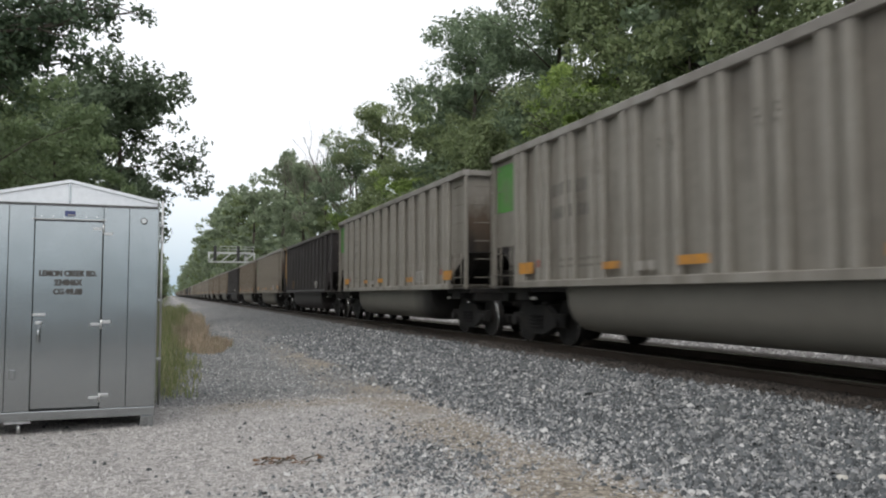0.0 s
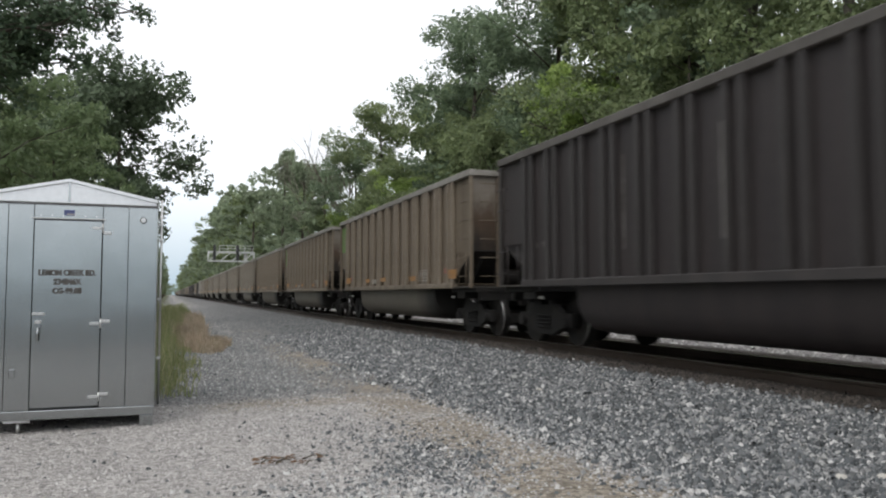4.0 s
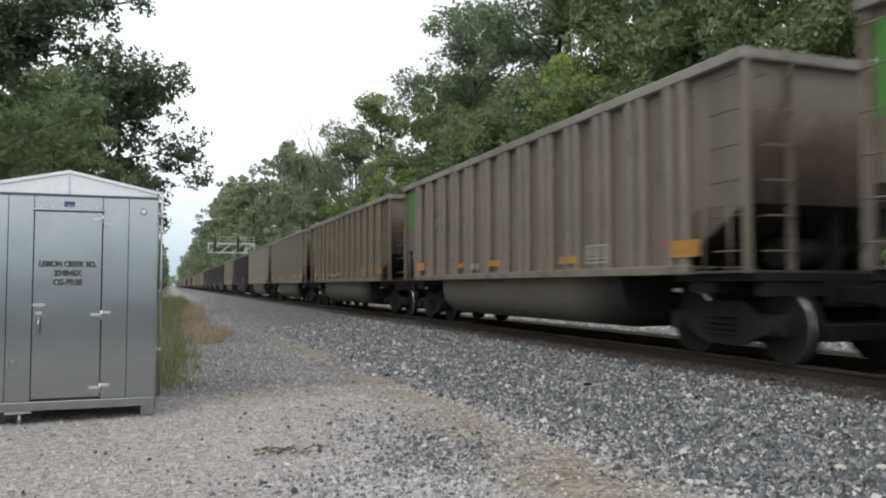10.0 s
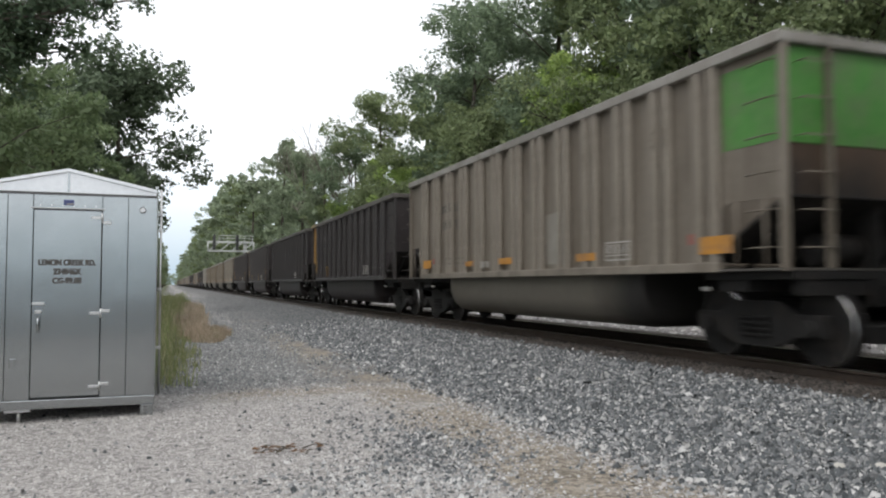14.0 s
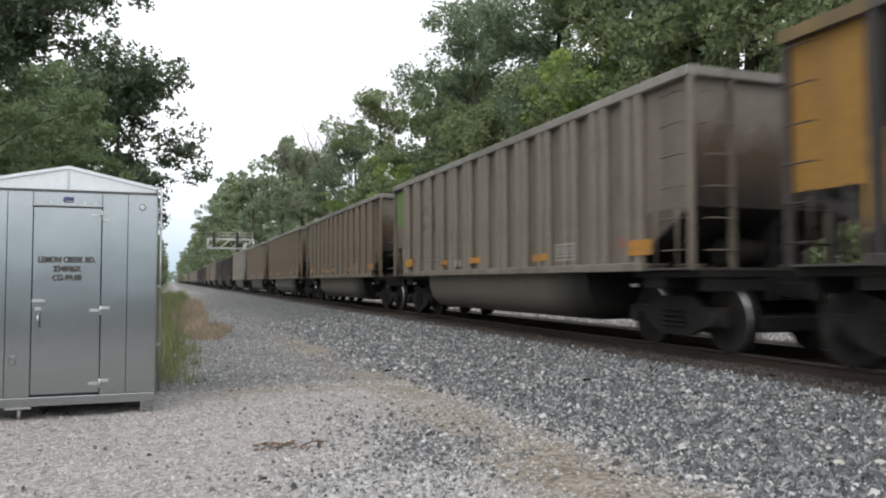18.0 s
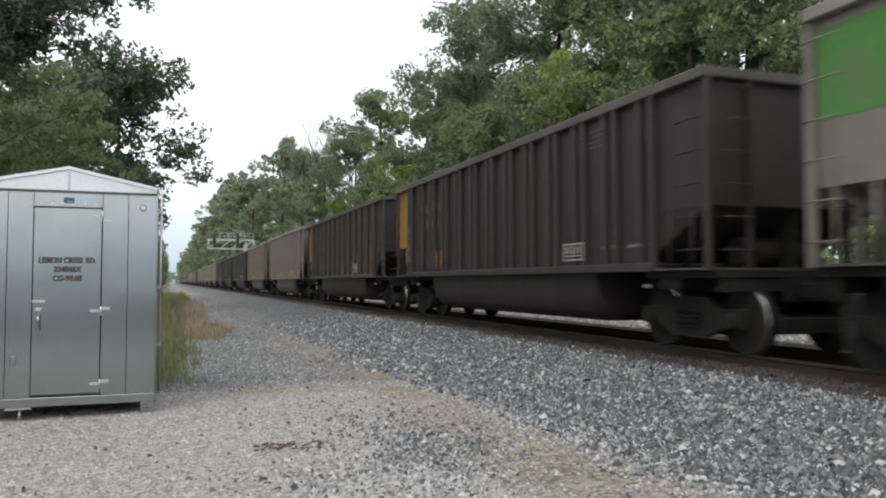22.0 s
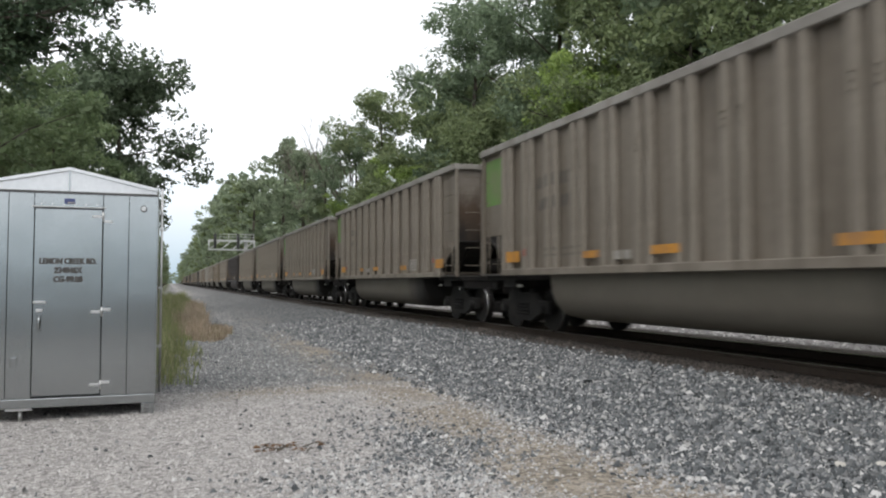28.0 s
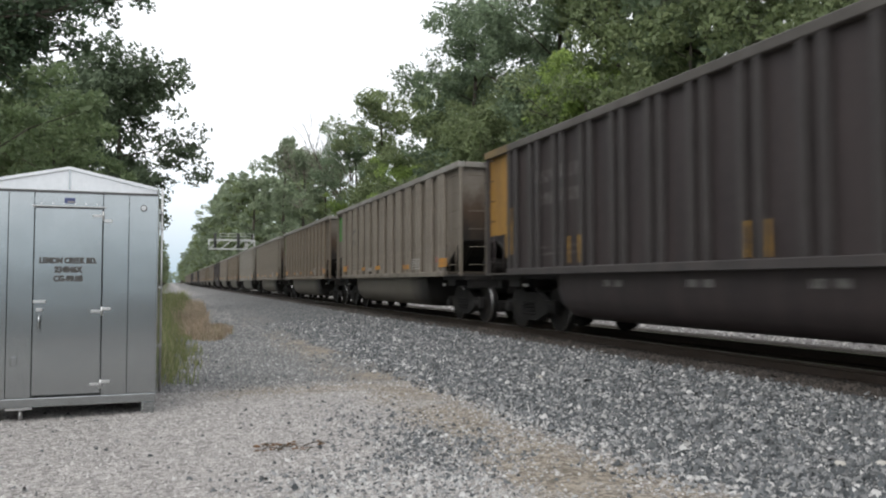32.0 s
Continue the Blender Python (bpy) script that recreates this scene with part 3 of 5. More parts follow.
stones("gravel", 26000, (-0.3, 3.6, 11.0, 30.0), 0.024, M_LANE, "fine grey gravel along the foot of the bank", 10, lambda x, y, rg: (rg.uniform(0, 1, len(x)) > 0.85 * worn(x, y)) & (rg.uniform(0, 1, len(x)) < (32.0 - y) / 12.0), 0.2)


stones("gravel", 9000, (1.0, 3.5, 4.8, 9.0), 0.03, M_BALLAST, "patch of blue-grey ballast spilt on the pad", 13, in_patch, 0.1)
stones("gravel", 32000, (0.2, 4.6, 3.2, 11.0), 0.027, M_WASHED, "pale washed stones along the foot of the bank", 11, in_pale, 0.12)


def rock(x, y, size, seed):
    rg = random.Random(seed)
    bm = bmesh.new()
    bmesh.ops.create_icosphere(bm, subdivisions=2, radius=size)
    for v in bm.verts:
        v.co *= 1 + 0.35 * noise.noise(v.co / size * 0.9 + Vector((seed, 0, 0)))
        v.co.z *= 0.6
        v.co.x *= 1.35
    bmesh.ops.rotate(bm, verts=bm.verts[:], matrix=Matrix.Rotation(rg.uniform(0, 6), 3, "Z"))
    ob = part("rock", bm, M_PALEROCK, None)
    ob.location = (x, y, ground_z(x, y) + size * 0.35)
    tagged(ob, "pale whitish loose rock lying on the ballast", "rock", "loose pale rocks")


for i, (x, y, z) in enumerate(((4.82, 4.5, 0.05), (5.0, 4.3, 0.042), (4.95, 9.8, 0.055), (1.5, 22.0, 0.07))):
    rock(x, y, z, i + 1)


def twigs():
    rg = random.Random(12)
    pile = thing("dead_twigs", "dead brown twigs and leaves lying on gravel", "twigs", at=pose(1.02, 6.85, ground_z(1.02, 6.85)))
    for i in range(9):
        bm = bmesh.new()
        a = Vector((rg.uniform(-0.3, 0.15), rg.uniform(-0.25, 0.25), 0.025))
        d = rg.uniform(-0.5, 0.5)
        ln = rg.uniform(0.06, 0.2)
        b = a + Vector((ln * math.cos(d), ln * math.sin(d), rg.uniform(-0.01, 0.04)))
        m = a.lerp(b, 0.5) + Vector((0, 0.02, 0.015))
        rod(bm, a, m, 0.007, 0.006, 5)
        rod(bm, m, b, 0.006, 0.003, 5)
        part("twig", bm, M_BARK, pile)
    for i in range(34):
        bm = bmesh.new()
        x, y, r = rg.uniform(-0.3, 0.3), rg.uniform(-0.2, 0.2), rg.uniform(0.02, 0.04)
        q = [bm.verts.new((x + r * u, y + r * v * 0.7, 0.03 + w * r)) for u, v, w in ((-1, 0, 0), (0, -0.6, 0.35), (1, 0, 0.1), (0, 0.6, 0.4))]
        bm.faces.new(q)
        part("dead_leaf", bm, M_DEADLEAF, pile)


twigs()


def make_track():
    tr = thing("railway_track", "rusty steel rails on creosoted timber sleepers in ballast", "railway track", kind="structure")
    for s in (-1, 1):
        bm = bmesh.new()
        c = TRACK + s * 0.755
        z = RAIL_Z
        prof = [(-0.07, -0.17), (0.07, -0.17), (0.07, -0.155), (0.012, -0.135), (0.012, -0.045), (0.036, -0.035), (0.036, -0.004), (-0.036, -0.004), (-0.036, -0.035), (-0.012, -0.045), (-0.012, -0.135), (-0.07, -0.155)]
        prism(bm, [(c + u, z + v) for u, v in prof], -120, 900, "y")
        rail = part("rail", bm, M_RAIL, tr)
        part("rail_head", boxes((c - 0.034, c + 0.034, -120, 900, z - 0.0038, z)), M_RAILTOP, rail, "bright worn running surface")
    bm = boxes((-1.3, 1.3, -0.115, 0.115, -0.18, 0.0), bevel=0.012)
    me = bpy.data.meshes.new("sleeper")
    bm.to_mesh(me)
    bm.free()
    me.materials.append(M_TIE)
    rg = random.Random(4)
    for i in range(240):
        y = -10 + 0.53 * i
        ob = part_of("sleeper", me, None, tr)
        ob.matrix_basis = pose(TRACK + rg.uniform(-0.03, 0.03), y, RAIL_Z - 0.172 - rg.uniform(0, 0.008), 0, 0, rg.uniform(-0.6, 0.6))
    bm = bmesh.new()
    for i in range(380):
        y = -10 + 0.53 * (240 + i)
        box(bm, TRACK - 1.3, TRACK + 1.3, y - 0.115, y + 0.115, RAIL_Z - 0.35, RAIL_Z - 0.176)
    part("far_sleepers", bm, M_TIE, tr)["kind"] = "stuff"


make_track()


# ---- equipment house ----
def text_mesh(body, size, depth=0.0015):
    cu = bpy.data.curves.new("lettering", "FONT")
    cu.body, cu.size, cu.extrude, cu.align_x, cu.offset = body, size, depth, "CENTER", 0.0035
    cu.resolution_u = 3
    tmp = new("lettering", cu)
    me = bpy.data.meshes.new_from_object(tmp.evaluated_get(bpy.context.evaluated_depsgraph_get()))
    bpy.data.objects.remove(tmp)
    return me


def make_shed():
    yf, depth = 9.24, 2.2
    xr, xl, xc = -0.15, -1.95, -1.05
    z0, ze, zp = 0.14, 2.47, 2.715
    sh = thing("equipment_house", "galvanised steel railway signal house on short feet", "shed", at=pose(xc, yf, 0))

    def put(name, bm, m, par, label=""):
        bmesh.ops.translate(bm, verts=bm.verts[:], vec=(-xc, -yf, 0))
        return part(name, bm, m, par, label)
    # front sheets either side of the door and above it, butted with open joints
    dl, dr, db, dt = -1.386, -0.714, 0.262, 2.29
    g = 0.004
    for x0, x1, a, b in ((xl, -1.64, z0 + 0.1, ze), (-1.64 + g, dl - 0.008, z0 + 0.1, ze), (dr + 0.008, -0.44 - g, z0 + 0.1, ze), (-0.44, xr, z0 + 0.1, ze), (dl - 0.008 + g, dr + 0.008 - g, dt + 0.01, ze)):
        put("front_panel", boxes((x0, x1, yf, yf + 0.04, a, b), bevel=0.003), M_GALV, sh)
    for x0 in (xl, xr - 0.04):
        put("side_wall", boxes((x0, x0 + 0.04, yf + 0.042, yf + depth - 0.042, z0 + 0.1, ze)), M_GALV, sh)
    put("back_wall", boxes((xl, xr, yf + depth - 0.04, yf + depth, z0 + 0.1, ze)), M_GALV, sh)
    put("floor_frame", boxes((xl - 0.01, xr + 0.01, yf - 0.012, yf + depth, z0, z0 + 0.096), bevel=0.006), M_GALV, sh)
    put("backing", boxes((dl - 0.05, dr + 0.05, yf + 0.06, yf + 0.08, z0 + 0.1, ze)), M_GAP, sh, "grey void behind the door joints")
    door = put("door", boxes((dl, dr, yf - 0.004, yf + 0.034, db, dt), bevel=0.004), M_GALV, sh, "closed flush galvanised door")
    put("drip_rail", boxes((dl - 0.03, dr + 0.03, yf - 0.03, yf - 0.003, dt + 0.012, dt + 0.026), bevel=0.003), M_CHROME, sh, "narrow rain strip over the door")
    for k in range(6):
        x = dl + 0.06 + k * 0.11
        put("rivet", rod(bmesh.new(), (x, yf - 0.006, dt + 0.05), (x, yf + 0.002, dt + 0.05), 0.007, n=6), M_CHROME, sh)
    for z in (2.215, 1.16, 0.36):
        hb = boxes((dr - 0.105, dr - 0.008, yf - 0.014, yf - 0.005, z - 0.016, z + 0.016), bevel=0.004)
        put("hinge_leaf", hb, M_CHROME, door, "bright strap hinge")
        hb = boxes((dr + 0.012, dr + 0.1, yf - 0.014, yf - 0.001, z + 0.008 if z < 2 else z - 0.07, z + 0.042 if z < 2 else z - 0.036), bevel=0.004)
        rod(hb, (dr + 0.006, yf - 0.014, z - 0.05), (dr + 0.006, yf - 0.014, z + 0.05), 0.01)
        put("hinge_plate", hb, M_CHROME, sh, "bright hinge plate")
    put("hasp", boxes((dl + 0.0, dl + 0.125, yf - 0.02, yf - 0.005, 1.255, 1.285), bevel=0.004), M_CHROME, door, "bright hasp bar")
    hb = boxes((dl + 0.03, dl + 0.095, yf - 0.03, yf - 0.005, 1.165, 1.2), bevel=0.006)
    put("lock", hb, M_CHROME, door, "padlock on the hasp")
    hb = boxes((dl + 0.045, dl + 0.085, yf - 0.012, yf - 0.005, 0.95, 1.14), bevel=0.004)
    rod(hb, (dl + 0.065, yf - 0.05, 0.98), (dl + 0.065, yf - 0.05, 1.12), 0.009)
    rod(hb, (dl + 0.065, yf - 0.05, 1.12), (dl + 0.065, yf - 0.006, 1.12), 0.009)
    put("handle", hb, M_GALV, door, "upright pull handle")
    # gable front, roof, trim
    bm = bmesh.new()
    prism(bm, [(xl, ze + 0.012), (xr, ze + 0.012), (xr, ze + 0.06), (xc, zp), (xl, ze + 0.06)], yf - 0.025, yf + 0.02, "y")
    put("gable", bm, M_ROOF, sh, "pale gable sheet with a centre seam")
    put("gable_seam", boxes((xc - 0.012, xc + 0.012, yf - 0.034, yf - 0.026, ze + 0.02, zp - 0.01)), M_GALV, sh)
    put("eave_strip", boxes((xl - 0.004, xr + 0.004, yf - 0.03, yf + 0.0, ze - 0.012, ze + 0.008)), M_SEAM, sh, "dark eave joint")
    for s in (-1, 1):
        bm = bmesh.new()
        e = xc + s * 0.908
        pr = [(xc, zp + 0.03), (e, ze + 0.075), (e, ze + 0.04), (xc, zp - 0.004)]
        prism(bm, pr, yf - 0.06, yf + depth + 0.05, "y")
        put("roof_slope", bm, M_ROOF, sh, "pale metal roof sheet")
    put("corner_trim", boxes((xr - 0.002, xr + 0.012, yf - 0.008, yf + 0.03, z0 + 0.1, ze - 0.014)), M_GALV, sh)
    put("plate", boxes((xc - 0.05, xc + 0.055, yf - 0.008, yf - 0.001, 2.345, 2.405), bevel=0.002), M_BLUE, sh, "small dark blue maker's plate")
    put("plate_line", boxes((xc - 0.02, xc + 0.05, yf - 0.012, yf - 0.0085, 2.353, 2.366)), M_WHITE, sh)
    lamp = put("indicator", rod(bmesh.new(), (-0.29, yf - 0.03, 2.315), (-0.29, yf - 0.001, 2.315), 0.036, n=20), M_SEAM, sh, "round indicator light with a dark rim")
    put("lens", rod(bmesh.new(), (-0.29, yf - 0.036, 2.315), (-0.29, yf - 0.031, 2.315), 0.027, n=20), M_GLASS, lamp, "pale glass lens")
    for x in (-1.56,):
        put("outlet", boxes((x - 0.03, x + 0.03, yf - 0.014, yf - 0.001, 0.585, 0.685), bevel=0.006), M_GALV, sh, "small covered outlet")
    for k, (x0, y0) in enumerate(((xr - 0.135, yf - 0.008), (xl, yf - 0.008), (xr - 0.135, yf + depth - 0.14), (xl, yf + depth - 0.14))):
        foot = put("foot", boxes((x0, x0 + 0.135, y0, y0 + 0.135, -0.02, z0 - 0.001), bevel=0.004), M_GALV, sh, "short galvanised foot")
        for z in (0.035, 0.07, 0.105):
            put("slot", boxes((x0 + 0.03, x0 + 0.085, y0 - 0.004, y0 - 0.0005, z, z + 0.012)), M_SEAM, foot)
    put("jack_leg", rod(boxes((-1.63, -1.38, yf + 0.02, yf + 0.14, z0 - 0.03, z0 - 0.004)), (-1.5, yf + 0.1, -0.02), (-1.5, yf + 0.1, z0 - 0.03), 0.022), M_CHROME, sh, "bright jack leg under the frame")
    bm = rod(bmesh.new(), (xr + 0.035, yf + 1.95, -0.03), (xr + 0.035, yf + 1.95, 2.78), 0.016, n=8)
    pipe = put("conduit", bm, M_CHROME, sh, "thin pale conduit up the side wall")
    for z in (0.6, 1.4, 2.2, 2.42):
        put("clamp", boxes((xr + 0.001, xr + 0.056, yf + 1.925, yf + 1.975, z, z + 0.03)), M_CHROME, pipe)
    # lettering on the door
    dcx = (dl + dr) / 2
    for body, z, size in (("LEMON CREEK RD.", 1.688, 0.086), ("234846X", 1.589, 0.086), ("CG-99.08", 1.49, 0.086)):
        me = text_mesh(body, size)
        xs = [v.co.x for v in me.vertices]
        width = {"L": 0.565, "2": 0.275, "C": 0.285}[body[0]]
        k = width / (max(xs) - min(xs))
        bold = bmesh.new()
        for o, d in ((-0.003, 0.0), (0.003, 0.0004)):
            bold.from_mesh(me)
            bmesh.ops.translate(bold, verts=bold.verts[-len(me.vertices):], vec=(o / k, 0, d))
        bold.to_mesh(me)
        bold.free()
        me.transform(Matrix.Translation((dcx - xc, -0.0065, z)) @ Matrix.Rotation(radians(90), 4, "X") @ Matrix.Diagonal((k, 1, 1, 1)))
        part_of("lettering", me, M_INK, door, "black stencilled lettering")


make_shed()


# ---- coal cars ----
LENGTH, PITCH, HALF_W = 14.53, 16.18, 1.6
SILL = 1.17
TOPS = {"grey": 4.02, "tan": 3.96, "brown": 3.95, "black": 3.87}
CUT_L, CUT_H = 1.2, 0.85


def mesh_of(name, bm, material):
    me = bpy.data.meshes.new(name)
    bm.to_mesh(me)
    bm.free()
    me.materials.append(material)
    return me


def side_outline(TOP):
    h = LENGTH / 2
    a, b = SILL + 0.06, SILL + CUT_H
    right = [(h - CUT_L, a), (h - CUT_L, b - 0.26), (h - CUT_L + 0.03, b - 0.15), (h - CUT_L + 0.1, b - 0.05), (h - CUT_L + 0.22, b), (h - 0.12, b), (h - 0.12, TOP - 0.1)]
    return right + [(-y, z) for y, z in right[::-1]]


def rib_shape(top, bolted=False, wide=1.0):
    """A hat-section stake, the same on both sides of the car."""
    bm = bmesh.new()
    out = [(-0.055, -0.075), (0.0, -0.1), (0.055, -0.075), (0.055, 0.075), (0.0, 0.1), (-0.055, 0.075)]
    a = [bm.verts.new((x, y * wide, SILL + 0.1)) for x, y in out]
    b = [bm.verts.new((x, y * wide, top - 0.15)) for x, y in out]
    for i in range(6):
        bm.faces.new((a[i], a[(i + 1) % 6], b[(i + 1) % 6], b[i]))
    bm.faces.new(a[::-1])
    bm.faces.new(b)
    for k in range(3 if bolted else 0):
        for x in (-0.062, 0.062):
            z = top - 0.78 - 0.1 * k
            box(bm, x - 0.012, x + 0.012, -0.035, 0.035, z, z + 0.035)
    return bm


def tub_mesh(material):
    """The rounded belly between the bogies."""
    bm = bmesh.new()
    ys = [-4.24, -4.22, -4.15, -4.04, -3.8, 3.8, 4.04, 4.15, 4.22, 4.24]
    ks = [0.7, 0.82, 0.92, 0.98, 1, 1, 0.98, 0.92, 0.82, 0.7]
    prof = [(-1.44, 0.0), (-1.44, -0.28), (-1.42, -0.5), (-1.35, -0.7), (-1.19, -0.85), (-0.9, -0.915), (0.9, -0.915), (1.19, -0.85), (1.35, -0.7), (1.42, -0.5), (1.44, -0.28), (1.44, 0.0)]
    rings = [[bm.verts.new((x * (0.93 + 0.07 * k), y, SILL + 0.05 + z * k)) for x, z in prof] for y, k in zip(ys, ks)]
    for a, b in zip(rings, rings[1:]):
        for i in range(len(prof) - 1):
            bm.faces.new((a[i], a[i + 1], b[i + 1], b[i])).smooth = True
    bm.faces.new(rings[0])
    bm.faces.new(rings[-1][::-1])
    bmesh.ops.recalc_face_normals(bm, faces=bm.faces[:])
    return mesh_of("belly", bm, material)


def wheelset_meshes():
    bm = bmesh.new()
    rod(bm, (-1.02, 0, 0), (1.02, 0, 0), 0.08, n=10)
    for s in (-1, 1):
        rod(bm, (s * 0.70, 0, 0), (s * 0.832, 0, 0), 0.452, n=22)
        rod(bm, (s * 0.68, 0, 0), (s * 0.705, 0, 0), 0.485, n=18)
        rod(bm, (s * 0.832, 0, 0), (s * 0.86, 0, 0), 0.15, n=12)
        for k in range(3):
            a = k * 2.094
            box(bm, s * 0.834 - 0.006, s * 0.834 + 0.006, 0.27 * math.cos(a) - 0.03, 0.27 * math.cos(a) + 0.03, 0.27 * math.sin(a) - 0.03, 0.27 * math.sin(a) + 0.03)
    axle = mesh_of("wheelset", bm, M_RUNNING)
    bm = bmesh.new()
    for s in (-1, 1):
        n = 22
        rings = []
        for x, r in ((0.815, 0.458), (0.8335, 0.457), (0.8345, 0.446)):
            rings.append([bm.verts.new((s * x, r * math.cos(2 * math.pi * i / n), r * math.sin(2 * math.pi * i / n))) for i in range(n)])
        for a, b in zip(rings, rings[1:]):
            for i in range(n):
                bm.faces.new((a[i], a[(i + 1) % n], b[(i + 1) % n], b[i])).smooth = True
    bmesh.ops.recalc_face_normals(bm, faces=bm.faces[:])
    return axle, mesh_of("tread", bm, M_TREAD)


def side_frame_mesh():
    bm = bmesh.new()
    out = [(-1.12, 0.36), (-1.12, 0.62), (-0.68, 0.62), (-0.42, 0.78), (0.42, 0.78), (0.68, 0.62), (1.12, 0.62), (1.12, 0.36), (0.74, 0.36), (0.34, 0.2), (-0.34, 0.2), (-0.74, 0.36)]
    prism(bm, out, -0.06, 0.06)
    for s in (-1, 1):
        rod(bm, (-0.16, s * 0.9, 0.457), (0.1, s * 0.9, 0.457), 0.105, n=10)
    for k in (-0.18, 0.0, 0.18):
        for z in np.arange(0.32, 0.58, 0.075):
            rod(bm, (-0.05, k, z), (-0.05, k, z + 0.04), 0.085, n=5)
    return mesh_of("side_frame", bm, M_RUNNING)


SHARED = {}


def shared(key, make):
    if key not in SHARED:
        SHARED[key] = make()
    return SHARED[key]


WHEELSETS = []


def make_bogie(car, y):
    bolster = shared("bolster", lambda: mesh_of("bogie", boxes((-1.0, 1.0, -0.2, 0.2, 0.45, 0.8), (-0.3, 0.3, -0.3, 0.3, 0.8, 1.12), bevel=0.02), M_RUNNING))
    bogie = part_of("bogie", bolster, None, car)
    bogie.location = (0, y, 0)
    sf = shared("side_frame", side_frame_mesh)
    axle, tread = shared("wheels", wheelset_meshes)
    for s in (-1, 1):
        f = part_of("side_frame", sf, None, bogie)
        f.matrix_basis = pose(s * 1.0, 0, 0, 0, 0, 0 if s < 0 else 180)
    if "wheelset_mesh" not in SHARED:
        both = bmesh.new()
        both.from_mesh(axle)
        k = len(both.faces)
        both.from_mesh(tread)
        both.faces.ensure_lookup_table()
        for f in both.faces[k:]:
            f.material_index = 1
        me = bpy.data.meshes.new("wheelset")
        both.to_mesh(me)
        both.free()
        me.materials.append(M_RUNNING)
        me.materials.append(M_TREAD)
        SHARED["wheelset_mesh"] = me
    rig = shared("rigging", lambda: mesh_of("brake_rigging", boxes((-0.62, 0.62, -0.5, 0.5, 0.22, 0.6), (-0.66, 0.66, -1.42, -1.36, 0.3, 0.52), (-0.66, 0.66, 1.36, 1.42, 0.3, 0.52), (-0.09, 0.09, -1.4, 1.4, 0.34, 0.5), bevel=0.02), M_RUNNING))
    part_of("brake_rigging", rig, None, bogie)
    for s in (-0.89, 0.89):
        w = part_of("wheelset", SHARED["wheelset_mesh"], None, bogie)
        w.matrix_parent_inverse = Matrix.Translation((0, s, 0.457))
        WHEELSETS.append(w)


# ribs are single; the second of each pair is added as motion ghosting
RIB_AT = [-5.88 + 0.98 * i + o for i in range(13) for o in (-0.15, 0.15)]


def painted(side, y0, y1, z0, z1, half=0.075, bm=None):
    """Paint on one side of a car: it lies on the sheet, and on the faces of the ribs that it crosses."""
    bm = bmesh.new() if bm is None else bm
    cuts = sorted({y0, y1, *[min(max(r + o * half, y0), y1) for r in RIB_AT for o in (-1, 1)]})
    for a, b in zip(cuts, cuts[1:]):
        if b - a < 0.004:
            continue
        on_rib = any(abs((a + b) / 2 - r) < half for r in RIB_AT)
        x = side * (HALF_W + 0.0105 if on_rib else HALF_W - 0.0865)
        box(bm, x - 0.0025, x + 0.0025, a, b, z0, z1)
    return bm


def stencil_frame(side, back=0.0):
    bm = bmesh.new()
    x = side * (HALF_W + 0.0115)
    y0, y1, z0, z1, t = -4.32, -3.62, 1.36, 1.66, 0.024
    for d in ((y0, y1, z0, z0 + t), (y0, y1, z1 - t, z1), (y0, y0 + t, z0, z1), (y1 - t, y1, z0, z1), (y0, y1, z0 + 0.075, z0 + 0.092), (-3.98, -3.963, z0, z1)):
        box(bm, x - 0.003, x + 0.003, *d)
    for i in range(5):
        y = y1 - 0.08 - i * 0.12
        box(bm, x - 0.003, x + 0.003, y - 0.04, y, z0 + 0.12, z1 - 0.05)
    bmesh.ops.translate(bm, verts=bm.verts[:], vec=(0, back, 0))
    return bm


